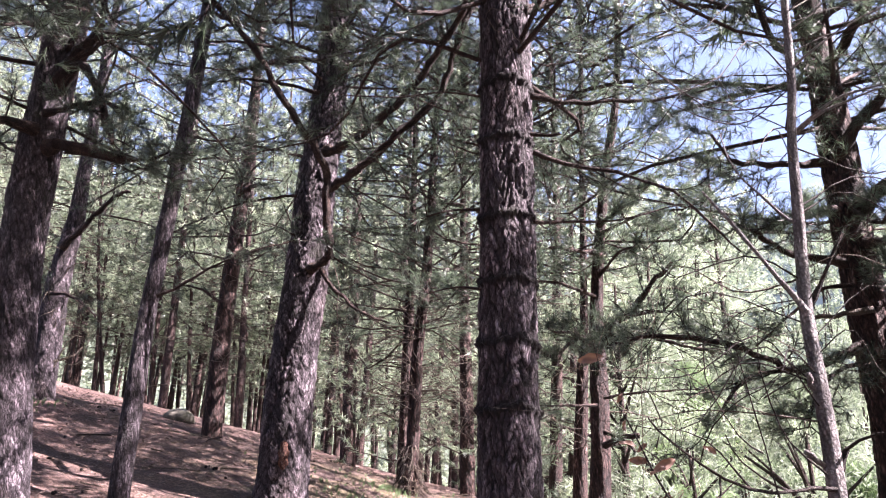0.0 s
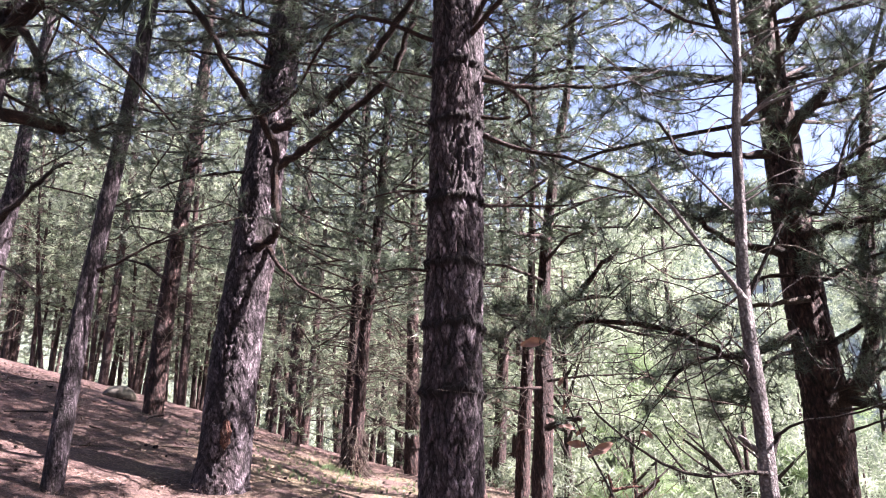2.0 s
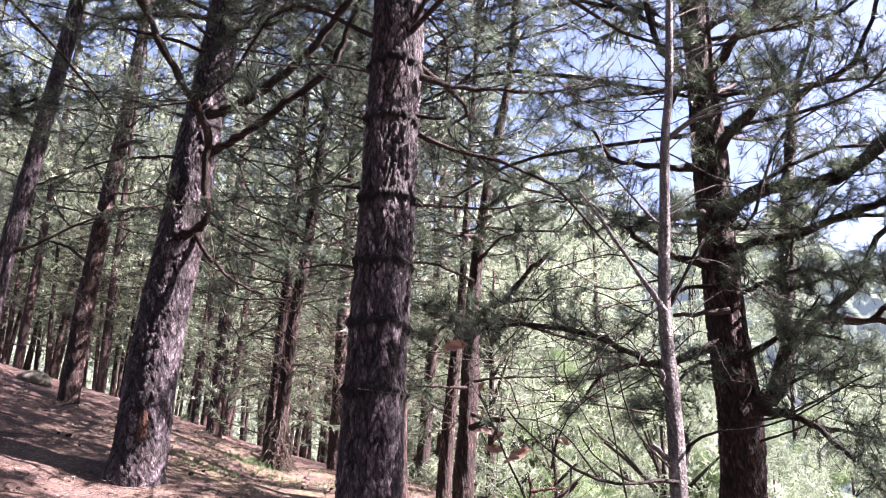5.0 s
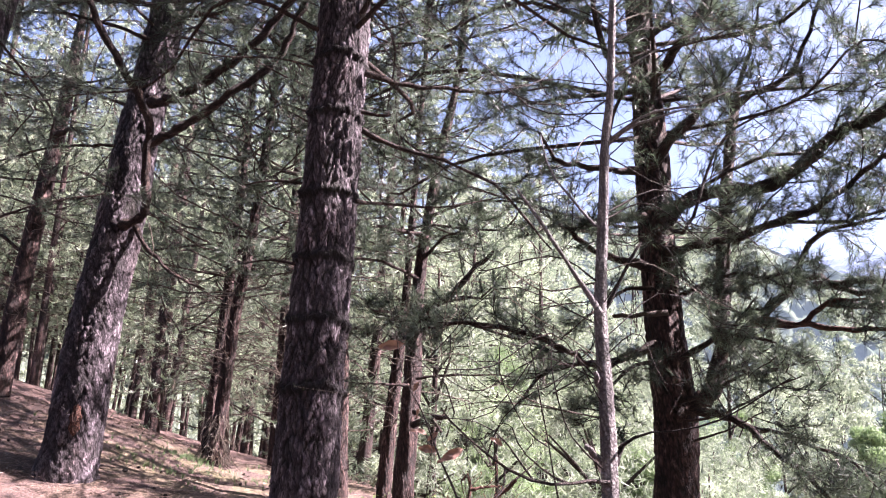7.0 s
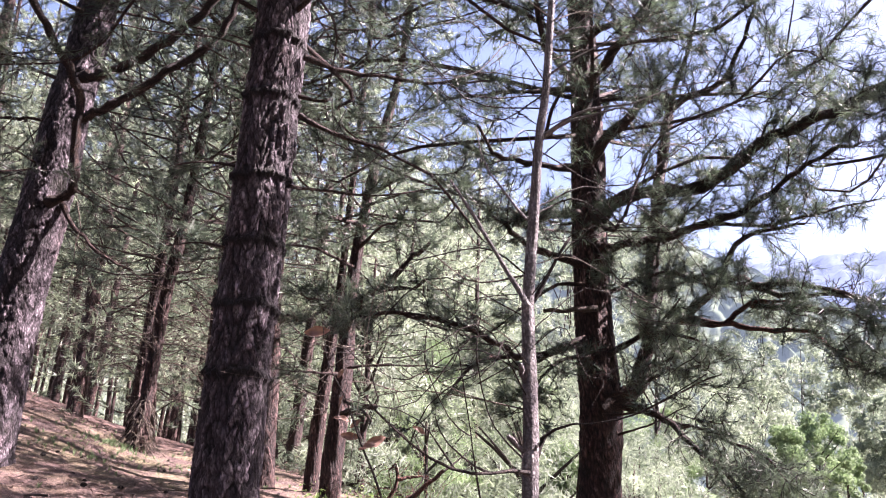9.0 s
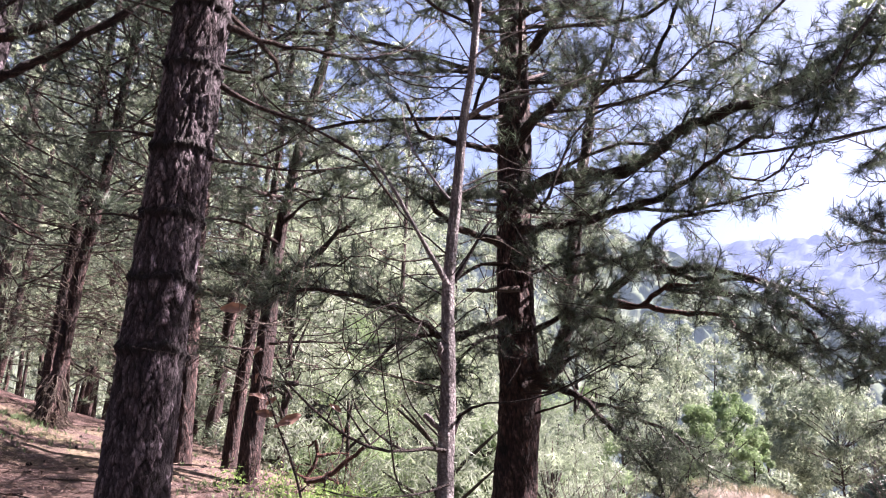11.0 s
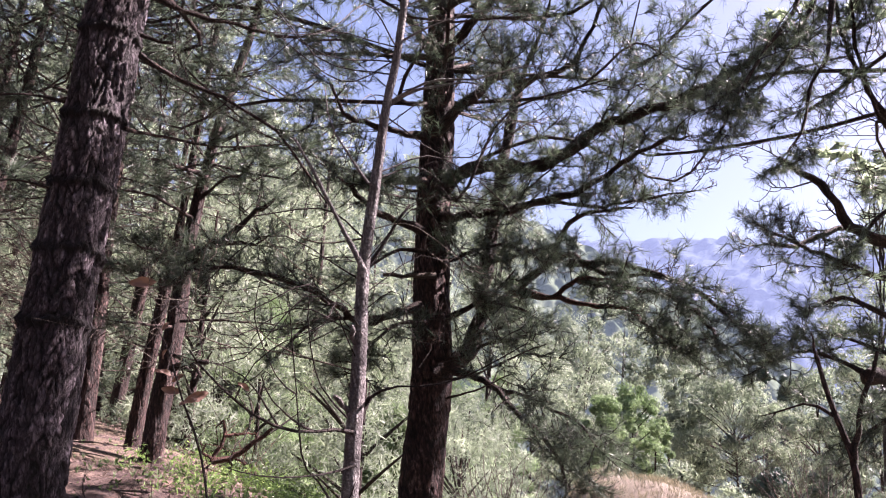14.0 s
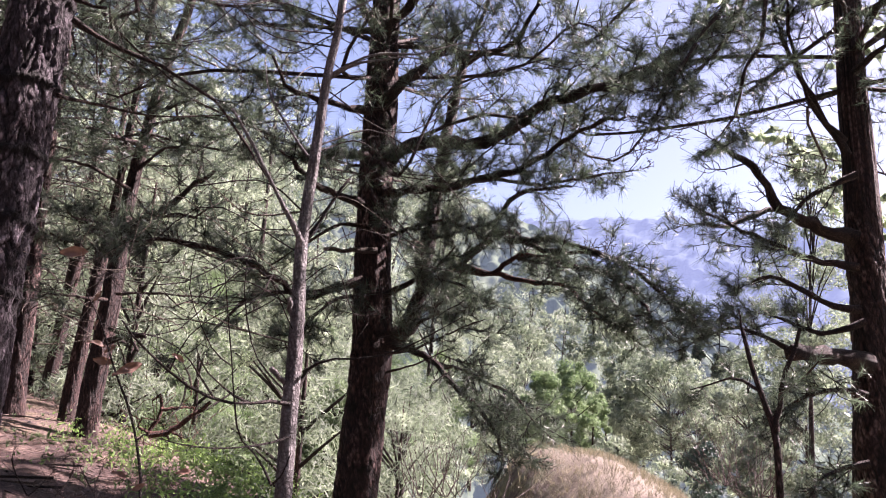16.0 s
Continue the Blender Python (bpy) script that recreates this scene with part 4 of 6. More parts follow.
forked.limb(0.03, 0.01, (2.27, 10.46, 6.12), (1.95, 10.16, 6.31), (1.60, 9.87, 6.17), leafy=1.5, start=.2)
for turn, z, ln in ((-95, 3.75, 1.5), (-60, 4.15, 1.4), (-128, 3.9, 1.4), (-150, 4.6, 1.6), (-80, 4.9, 1.5), (-45, 5.5, 1.6)):
    o, at = np.array([math.cos(radians(turn)), math.sin(radians(turn)), 0.0]), np.array([2.14 + 0.06 * (z - 4), 10.66, z])
    forked.limb(0.022, 0.007, at, at + o * ln * 0.45 + [0, 0, 0.10], at + o * ln * 0.8 + [0, 0, 0.02], at + o * ln + [0, 0, 0.12], leafy=1.0, start=.15, sub=3, reach=.5)
forked.finish(count=15, length=0.15, width=0.0085)

neighbour = Pine("straight reddish pine with a bare lower trunk", (1.97, 11.74, 1.69), "standing pines")
neighbour_axis = [(1.97, 11.74, 1.44), (1.99, 11.73, 2.01), (2.04, 11.72, 2.86), (2.10, 11.71, 3.79), (2.16, 11.70, 4.61), (2.28, 11.68, 8.08), (2.40, 11.66, 11.54), (2.52, 11.64, 15.00)]
neighbour.trunk(neighbour_axis, [0.105, 0.098, 0.092, 0.080, 0.055, 0.036, 0.024, 0.008], BARK_RED, flare=0.04, depth=0.02, seed=55, step=0.06, sides=36, plate=(0.07, 0.18))
neighbour.upper_crown(stem(neighbour_axis, neighbour.base), 6.6, 14.7, 2.4, 11, 5, 0.17, 0.9, shade_from=12.1)
neighbour.dead_branches(stem(neighbour_axis, neighbour.base), 2.6, 7.1, 46, 1.3)
neighbour.finish(count=15, length=0.15, width=0.0085)

right = Pine("large dark pine with a second stem curving up beside it", (3.83, 7.11, 0.46), "standing pines")
right_axis = [(3.83, 7.11, 0.19), (3.87, 7.09, 1.79), (3.88, 7.08, 2.23), (3.88, 7.08, 2.63), (3.84, 7.10, 3.26), (3.82, 7.12, 4.09), (3.80, 7.13, 4.98), (3.78, 7.13, 5.48), (3.77, 7.14, 6.13), (3.73, 7.16, 7.02), (3.67, 7.19, 10.68), (3.62, 7.22, 14.34), (3.56, 7.25, 18.00)]
right.trunk(right_axis, [0.212, 0.197, 0.195, 0.193, 0.178, 0.169, 0.169, 0.156, 0.143, 0.130, 0.081, 0.050, 0.015], BARK_RED, flare=0.03, depth=0.022, seed=61, step=0.035, sides=72, plate=(0.06, 0.15))
right.upper_crown(stem(right_axis, right.base), 7.6, 17.7, 3.9, 13, 5, 0.2, 0.85, shade_from=8.4)
right.upper_crown(stem(right_axis, right.base), 4.5, 7.8, 4.0, 6, 4, 0.2, 0.8, rise=0.15, per=2, sub=5, start=0.15, pts=11)
right.limb(0.085, 0.045, (3.84, 6.99, 2.54), (4.06, 6.92, 2.66), (4.20, 6.90, 2.81), (4.27, 6.92, 3.07), (4.34, 6.93, 3.59), (4.41, 6.95, 4.16), (4.50, 6.95, 4.82), (4.59, 6.95, 5.38), (4.68, 6.96, 5.76), leafy=0.56, reach=.5, start=.3, sub=6, per=2)
right.limb(0.04, 0.012, (4.67, 6.96, 5.72), (4.76, 6.78, 5.80), (4.90, 6.56, 5.80), (5.00, 6.36, 5.96), (5.09, 6.16, 6.36), (5.08, 6.04, 6.60), leafy=1.6, sub=6, per=2, reach=.6)
right.limb(0.035, 0.012, (4.67, 6.96, 5.72), (4.57, 6.99, 5.88), (4.47, 7.01, 5.97), (4.30, 7.08, 5.98), leafy=1.6, sub=6, per=2, reach=.6)
right.limb(0.03, 0.01, (4.67, 6.96, 5.73), (4.68, 6.84, 5.98), (4.76, 6.66, 6.41), (4.77, 6.53, 6.73), leafy=1.92, sub=6, per=2, reach=.6)
right.limb(0.07, 0.025, (3.76, 6.92, 4.34), (3.90, 6.70, 4.49), (4.12, 6.44, 4.53), (4.33, 6.16, 4.49), (4.51, 5.89, 4.58), (4.64, 5.64, 4.74), (4.72, 5.42, 4.79), (4.93, 5.08, 4.83), (5.04, 4.79, 4.91), (5.26, 4.38, 5.10), (5.28, 4.17, 5.16), leafy=1.44, start=.3, sub=6, per=2, reach=.6)
right.limb(0.045, 0.012, (3.78, 6.90, 4.05), (3.97, 6.67, 4.06), (4.18, 6.41, 4.06), (4.51, 6.06, 4.19), (4.69, 5.78, 4.25), (4.85, 5.51, 4.42), (4.99, 5.23, 4.57), (5.11, 4.95, 4.58), leafy=1.76, start=.3, sub=6, per=2, reach=.6)
right.limb(0.022, 0.007, (4.30, 6.61, 4.11), (4.61, 6.25, 4.22), (4.85, 5.92, 4.13), (5.08, 5.56, 4.15), (5.38, 5.11, 4.19), leafy=1.28, start=.4, sub=6, per=2, reach=.6)
right.limb(0.045, 0.01, (4.29, 6.85, 3.19), (4.51, 6.60, 3.40), (4.73, 6.32, 3.68), (4.80, 6.15, 3.68), (4.96, 5.90, 3.53), (5.19, 5.57, 3.47), (5.33, 5.30, 3.39), leafy=1.6, start=.5, sub=6, per=2, reach=.6)
right.limb(0.03, 0.01, (4.67, 6.24, 3.66), (4.67, 6.15, 3.85), (4.75, 6.00, 4.05), (4.92, 5.76, 4.08), (5.04, 5.56, 4.07), leafy=1.6, start=.4, sub=6, per=2, reach=.6)
right.limb(0.03, 0.01, (4.43, 6.53, 3.35), (4.64, 6.23, 3.27), (4.69, 6.04, 3.38), (4.77, 5.82, 3.42), (4.90, 5.56, 3.35), leafy=2.08, start=.5, mat=BROKEN, sub=6, per=2, reach=.6)
right.limb(0.028, 0.01, (4.45, 6.51, 3.37), (4.66, 6.18, 3.27), (4.80, 5.87, 3.18), (4.96, 5.53, 3.12), (5.02, 5.26, 2.90), (5.03, 5.03, 2.74), leafy=2.08, start=.4, mat=BROKEN, sub=6, per=2, reach=.6)
right.limb(0.035, 0.01, (3.97, 6.92, 2.59), (4.15, 6.68, 2.51), (4.26, 6.48, 2.40), (4.33, 6.30, 2.23), (4.46, 6.06, 2.01), (4.53, 5.87, 1.78), (4.51, 5.74, 1.56), leafy=1.92, start=.4, sub=6, per=2, reach=.6)
right.limb(0.02, 0.008, (4.39, 6.67, 2.43), (4.48, 6.35, 2.36), (4.55, 6.02, 2.23), (4.60, 5.70, 2.11), (4.57, 5.44, 1.92), leafy=2.88, start=.3, droop=.25, sub=6, per=2, reach=.6)
right.limb(0.03, 0.01, (4.80, 6.02, 3.44), (4.98, 5.62, 3.34), (5.12, 5.22, 3.22), (5.16, 4.90, 3.01), (5.15, 4.62, 2.71), leafy=1.76, start=.35, droop=.15, sub=6, per=2, reach=.6)
right.limb(0.03, 0.01, (4.72, 6.08, 3.60), (4.98, 5.62, 3.55), (5.19, 5.16, 3.34), (5.25, 4.81, 3.10), (5.23, 4.54, 2.88), leafy=1.76, start=.35, droop=.1, sub=6, per=2, reach=.6)
right.limb(0.025, 0.01, (3.86, 6.86, 3.03), (4.07, 6.59, 3.20), (4.18, 6.37, 3.18), (4.32, 6.12, 3.08), leafy=1.92, start=.2, sub=6, per=2, reach=.6)
right.limb(0.02, 0.008, (3.89, 6.85, 3.63), (3.98, 6.57, 3.67), (4.10, 6.26, 3.70), (4.20, 5.96, 3.58), leafy=1.76, start=.2, sub=6, per=2, reach=.6)
right.limb(0.02, 0.008, (3.83, 6.88, 2.65), (3.96, 6.58, 2.69), (4.11, 6.26, 2.82), (4.21, 5.95, 2.82), leafy=1.76, start=.2, sub=6, per=2, reach=.6)
right.limb(0.035, 0.012, (3.61, 7.00, 4.89), (3.28, 6.99, 4.86), (2.93, 6.98, 4.86), (2.68, 6.92, 4.88), (2.50, 6.82, 5.07), leafy=1.12, start=.5, sub=6, per=2, reach=.6)
right.limb(0.04, 0.012, (3.62, 6.99, 3.90), (3.33, 6.91, 3.93), (3.06, 6.81, 3.94), (2.80, 6.70, 4.03), (2.57, 6.58, 4.10), leafy=0.8, start=.6, sub=6, per=2, reach=.6)
right.limb(0.03, 0.01, (3.62, 6.99, 5.77), (3.21, 7.04, 5.68), (2.74, 7.09, 5.58), (2.28, 7.10, 5.44), leafy=1.6, start=.4, sub=6, per=2, reach=.6)
right.limb(0.045, 0.02, (3.64, 6.98, 5.80), (3.43, 6.92, 5.92), (3.20, 6.86, 6.11), (3.05, 6.76, 6.44), (2.94, 6.65, 6.67), leafy=1.12, start=.5, sub=6, per=2, reach=.6)
right.limb(0.06, 0.03, (3.75, 7.04, 4.94), (3.80, 6.87, 5.11), (3.89, 6.68, 5.25), (4.03, 6.45, 5.42), (4.09, 6.27, 5.55), leafy=1.28, start=.5, sub=6, per=2, reach=.6)
right.limb(0.055, 0.025, (3.75, 7.04, 5.81), (3.81, 6.87, 5.99), (3.93, 6.66, 6.16), (4.06, 6.43, 6.48), (4.08, 6.27, 6.63), leafy=1.28, start=.5, sub=6, per=2, reach=.6)
right.limb(0.04, 0.02, (3.73, 7.05, 6.40), (3.86, 6.79, 6.44), (3.97, 6.54, 6.37), (4.10, 6.26, 6.20), leafy=1.6, start=.5, sub=6, per=2, reach=.6)
right.limb(0.04, 0.012, (3.67, 6.97, 3.17), (3.42, 6.93, 3.07), (3.20, 6.88, 2.96), (2.94, 6.83, 2.91), (2.71, 6.77, 3.02), (2.30, 6.77, 3.15), (1.76, 6.77, 3.17), (1.40, 6.71, 3.07), leafy=1.76, start=.4, sub=6, per=2, reach=.6)
right.limb(0.025, 0.007, (3.57, 6.90, 3.11), (3.20, 6.93, 2.98), (2.82, 6.93, 2.92), (2.57, 6.88, 2.85), (2.36, 6.80, 2.61), (2.17, 6.72, 2.40), leafy=0.96, start=.4, sub=6, per=2, reach=.6)
right.limb(0.02, 0.006, (3.66, 6.97, 3.70), (3.39, 6.94, 3.66), (3.19, 6.87, 3.53), (2.94, 6.81, 3.34), (2.66, 6.76, 3.10), leafy=0.8, sub=6, per=2, reach=.6)
right.limb(0.025, 0.015, (3.77, 6.92, 3.47), (3.47, 6.90, 3.42), (3.21, 6.86, 3.37), leafy=0, mat=DEAD)
right.limb(0.02, 0.008, (3.62, 6.99, 4.43), (3.26, 6.72, 4.29), (2.91, 6.44, 4.06), leafy=1.92, sub=6, per=2, reach=.6)
right.limb(0.02, 0.008, (3.66, 6.86, 2.99), (3.33, 6.76, 2.91), (3.06, 6.63, 2.68), (2.88, 6.46, 2.41), leafy=2.4, start=.2, sub=6, per=2, reach=.6)
right.limb(0.012, 0.004, (3.72, 6.72, 2.46), (3.84, 6.36, 2.46), (3.93, 6.01, 2.54), (4.01, 5.66, 2.65), (3.99, 5.36, 2.67), leafy=0.64, start=.5, sub=6, per=2, reach=.6)
right.limb(0.01, 0.004, (3.83, 6.65, 2.29), (3.87, 6.17, 2.35), (3.87, 5.69, 2.44), leafy=0.64, start=.5, sub=6, per=2, reach=.6)
right.limb(0.012, 0.006, (4.22, 6.77, 2.94), (4.44, 6.76, 2.94), (4.69, 6.71, 2.97), leafy=0)
for turn, z, ln in ((-100, 3.3, 0.7), (-150, 3.55, 0.8), (-60, 3.7, 0.8), (-120, 3.95, 0.8), (-90, 4.3, 0.9), (-160, 4.15, 0.7), (-75, 2.95, 0.6)):
    o, at = np.array([math.cos(radians(turn)), math.sin(radians(turn)), 0.0]), np.array([4.30 + 0.13 * (z - 3.1), 6.88, z])
    right.limb(0.014, 0.006, at, at + o * ln * 0.5 + [0, 0, 0.06], at + o * ln + [0, 0, 0.16], leafy=1.6, start=.2, sub=5, per=2, reach=.45)
right.finish()

edge = Pine("dark pine trunk at the wood's edge with a broken limb stub", (7.01, 4.11, -2.28), "standing pines")
edge_axis = [(7.01, 4.11, -2.57), (7.06, 4.03, 1.43), (7.07, 4.01, 2.11), (7.08, 3.99, 2.88), (7.07, 4.00, 3.63), (7.07, 4.00, 4.26), (7.06, 4.02, 5.14), (7.06, 4.02, 6.13), (7.05, 4.04, 9.42), (7.04, 4.05, 12.71), (7.03, 4.07, 16.00)]
edge.trunk(edge_axis, [0.187, 0.173, 0.167, 0.163, 0.154, 0.140, 0.122, 0.117, 0.072, 0.045, 0.013], BARK_RED, flare=0.03, depth=0.022, seed=4, step=0.035, sides=72, plate=(0.06, 0.15))
edge.upper_crown(stem(edge_axis, edge.base), 6.8, 15.7, 3.8, 8, 4, 0.2, 0.85, shade_from=8.4)
edge.upper_crown(stem(edge_axis, edge.base), 5.1, 6.9, 3.6, 6, 4, 0.2, 0.8, rise=0.15, per=2, sub=5, start=0.15, pts=11)
edge.limb(0.06, 0.018, (6.87, 3.95, 3.61), (6.63, 4.09, 3.66), (6.42, 4.17, 3.77), (6.21, 4.23, 3.82), (6.03, 4.25, 4.05), (5.82, 4.31, 4.22), (5.58, 4.39, 4.32), leafy=0.96, start=.5, sub=6, per=2, reach=.6)
edge.limb(0.03, 0.012, (6.59, 4.38, 3.88), (6.38, 4.43, 3.89), (6.14, 4.49, 3.77), (5.90, 4.55, 3.64), (5.68, 4.59, 3.68), leafy=1.44, start=.3, sub=6, per=2, reach=.6)
edge.limb(0.03, 0.01, (6.87, 3.95, 3.36), (6.52, 4.13, 3.40), (6.21, 4.23, 3.48), (5.86, 4.36, 3.58), (5.54, 4.44, 3.68), leafy=1.6, start=.4, sub=6, per=2, reach=.6)
edge.limb(0.03, 0.01, (6.87, 3.96, 3.00), (6.61, 4.08, 3.02), (6.37, 4.17, 3.13), (6.14, 4.25, 3.21), (5.91, 4.30, 3.13), leafy=1.6, start=.5, sub=6, per=2, reach=.6)
edge.limb(0.075, 0.06, (6.88, 3.93, 2.54), (6.38, 3.98, 2.56), (5.91, 3.96, 2.52), leafy=0)
edge.limb(0.02, 0.01, (6.26, 4.15, 2.58), (6.03, 4.24, 2.67), (5.77, 4.37, 2.74), (5.50, 4.48, 2.63), leafy=2.88, sub=6, per=2, reach=.6)
edge.limb(0.03, 0.012, (6.86, 3.98, 4.39), (6.68, 4.06, 4.70), (6.51, 4.15, 5.07), (6.33, 4.23, 5.53), (6.21, 4.22, 5.91), leafy=1.6, sub=6, per=2, reach=.6)
edge.limb(0.025, 0.01, (6.85, 3.99, 4.52), (6.55, 4.08, 4.79), (6.30, 4.10, 5.32), (6.12, 4.01, 5.78), leafy=1.6, sub=6, per=2, reach=.6)
edge.limb(0.025, 0.01, (6.71, 3.83, 2.86), (6.52, 4.01, 2.76), (6.35, 4.15, 2.80), (6.17, 4.28, 2.88), leafy=2.08, sub=6, per=2, reach=.6)
edge.limb(0.025, 0.01, (6.71, 3.82, 4.13), (6.55, 3.96, 4.02), (6.40, 4.08, 3.92), (6.24, 4.19, 3.68), leafy=2.08, start=.2, sub=6, per=2, reach=.6)
edge.limb(0.025, 0.01, (6.71, 3.84, 2.26), (6.55, 3.96, 2.30), (6.36, 4.13, 2.24), (6.18, 4.27, 2.09), leafy=2.56, start=.2, droop=.1, sub=6, per=2, reach=.6)
edge.limb(0.025, 0.01, (6.70, 3.85, 1.73), (6.51, 3.97, 1.68), (6.33, 4.05, 1.58), leafy=2.56, start=.2, droop=.1, sub=6, per=2, reach=.6)
edge.limb(0.03, 0.01, (6.73, 3.80, 5.07), (6.74, 3.57, 5.20), (6.75, 3.35, 5.27), leafy=1.92, start=.2, sub=6, per=2, reach=.6)
edge.limb(0.02, 0.007, (5.27, 3.82, 5.57), (5.11, 3.83, 5.21), (4.89, 3.91, 4.87), (4.73, 3.91, 4.63), (4.56, 3.92, 4.37), (4.40, 3.91, 4.07), leafy=1.28, start=.1, droop=.3, sub=6, per=2, reach=.6)
edge.limb(0.02, 0.006, (5.55, 3.77, 5.55), (5.43, 3.77, 4.97), (5.27, 3.82, 4.61), (5.15, 3.81, 4.28), (5.00, 3.83, 4.06), leafy=1.28, start=.2, droop=.3, sub=6, per=2, reach=.6)
edge.limb(0.02, 0.007, (5.63, 4.00, 5.64), (5.41, 4.07, 5.12), (5.17, 4.16, 4.77), (4.95, 4.20, 4.67), leafy=1.6, start=.1, sub=6, per=2, reach=.6)
edge.finish()

pale = Pine("slim leafless young tree with pale grey bark", (1.79, 3.74, 0.63), "", "young_tree")
pale_axis = [(1.79, 3.74, 0.39), (1.76, 3.76, 1.75), (1.76, 3.76, 1.96), (1.75, 3.76, 2.24), (1.74, 3.77, 2.62), (1.76, 3.76, 3.06), (1.78, 3.75, 3.51), (1.81, 3.74, 3.79), (1.83, 3.72, 4.29), (1.84, 3.72, 4.50), (1.86, 3.71, 5.17), (1.88, 3.70, 5.83), (1.89, 3.69, 6.50)]
pale.trunk(pale_axis, [0.043, 0.040, 0.039, 0.035, 0.031, 0.028, 0.023, 0.021, 0.019, 0.017, 0.010, 0.007, 0.002], PALE, flare=0.02, depth=0.003, seed=26, step=0.03, sides=24, plate=(0.07, 0.05))
pale.limb(0.012, 0.006, (1.72, 3.72, 2.59), (1.63, 3.74, 2.73), (1.52, 3.75, 2.90), (1.42, 3.77, 3.07), (1.31, 3.78, 3.21), leafy=0, mat=PALE)
pale.limb(0.009, 0.003, (1.81, 3.79, 3.53), (1.88, 3.70, 3.59), (1.95, 3.61, 3.60), (2.06, 3.49, 3.62), (2.15, 3.37, 3.58), leafy=0, mat=PALE)
pale.limb(0.008, 0.003, (1.78, 3.81, 3.07), (1.73, 3.86, 3.11), (1.64, 3.92, 3.27), (1.56, 3.98, 3.42), (1.52, 4.02, 3.65), leafy=0, mat=PALE)
pale.limb(0.006, 0.002, (1.83, 3.78, 4.14), (1.85, 3.73, 4.12), (1.94, 3.65, 4.17), (2.00, 3.58, 4.22), leafy=0, mat=PALE)
pale.limb(0.006, 0.002, (1.81, 3.76, 3.88), (1.93, 3.63, 3.96), (2.08, 3.47, 4.02), (2.28, 3.27, 4.03), leafy=0, mat=PALE)
pale.limb(0.008, 0.002, (1.79, 3.77, 3.52), (1.88, 3.68, 3.59), (1.99, 3.58, 3.65), (2.14, 3.45, 3.64), (2.32, 3.29, 3.70), (2.52, 3.09, 3.68), leafy=0, mat=PALE)
pale.limb(0.012, 0.006, (1.80, 3.87, 2.65), (1.85, 3.85, 2.73), (1.91, 3.82, 2.88), (1.98, 3.79, 3.00), leafy=0, mat=TWIG)
pale.limb(0.018, 0.012, (1.78, 3.77, 2.21), (1.72, 3.75, 2.25), (1.68, 3.71, 2.30), leafy=0, mat=PALE)
pale.limb(0.018, 0.011, (1.77, 3.78, 1.85), (1.70, 3.75, 1.92), (1.63, 3.73, 1.96), leafy=0, mat=PALE)
pale.limb(0.016, 0.01, (1.78, 3.77, 1.87), (1.81, 3.76, 1.93), (1.83, 3.75, 1.98), leafy=0, mat=TWIG)
pale.limb(0.006, 0.002, (1.81, 3.76, 1.96), (1.88, 3.64, 2.02), (1.98, 3.50, 2.03), (2.08, 3.34, 2.06), (2.18, 3.19, 2.14), (2.25, 3.04, 2.22), leafy=0, mat=TWIG)
pale.limb(0.009, 0.003, (1.74, 3.72, 1.80), (1.61, 3.69, 1.80), (1.48, 3.66, 1.78), (1.35, 3.63, 1.79), (1.21, 3.60, 1.84), (1.07, 3.56, 1.92), (0.95, 3.51, 2.00), (0.88, 3.45, 2.06), leafy=0, mat=TWIG)
pale.limb(0.005, 0.002, (1.53, 3.69, 1.79), (1.39, 3.60, 1.83), (1.25, 3.50, 1.91), (1.17, 3.39, 1.99), leafy=0, mat=TWIG)
pale.limb(0.005, 0.002, (1.72, 3.62, 1.65), (1.58, 3.55, 1.61), (1.42, 3.47, 1.59), (1.28, 3.39, 1.58), (1.14, 3.31, 1.59), (1.03, 3.22, 1.61), leafy=0, mat=TWIG)
pale.limb(0.005, 0.002, (1.66, 3.64, 1.43), (1.57, 3.61, 1.55), (1.46, 3.57, 1.64), (1.41, 3.52, 1.76), (1.36, 3.47, 1.92), (1.30, 3.42, 2.13), (1.24, 3.37, 2.34), leafy=0, mat=TWIG)
pale.limb(0.004, 0.002, (1.67, 3.64, 1.86), (1.53, 3.61, 1.97), (1.45, 3.56, 2.09), (1.38, 3.50, 2.30), (1.37, 3.43, 2.45), leafy=0, mat=TWIG)
pale.limb(0.004, 0.0015, (1.38, 3.74, 1.80), (1.28, 3.69, 1.90), (1.20, 3.64, 1.97), (1.09, 3.59, 2.02), (0.98, 3.54, 2.03), leafy=0, mat=TWIG)
pale.limb(0.004, 0.0015, (1.26, 3.78, 1.85), (1.23, 3.71, 1.75), (1.17, 3.66, 1.70), (1.14, 3.60, 1.62), leafy=0, mat=TWIG)
pale.limb(0.005, 0.002, (1.68, 3.69, 1.43), (1.67, 3.56, 1.48), (1.65, 3.43, 1.58), leafy=0, mat=TWIG)
pale.limb(0.003, 0.0015, (1.44, 3.72, 1.95), (1.32, 3.63, 2.00), (1.20, 3.53, 2.13), (1.12, 3.43, 2.25), (1.10, 3.30, 2.40), leafy=0, mat=TWIG)
pale.limb(0.003, 0.0015, (1.47, 3.71, 2.19), (1.47, 3.45, 2.21), (1.44, 3.19, 2.22), leafy=0, mat=TWIG)
pale.limb(0.003, 0.0015, (1.18, 3.80, 1.90), (1.20, 3.66, 2.04), (1.27, 3.51, 2.14), (1.34, 3.36, 2.18), (1.44, 3.19, 2.29), leafy=0, mat=TWIG)
pale.finish(count=20, length=0.14)

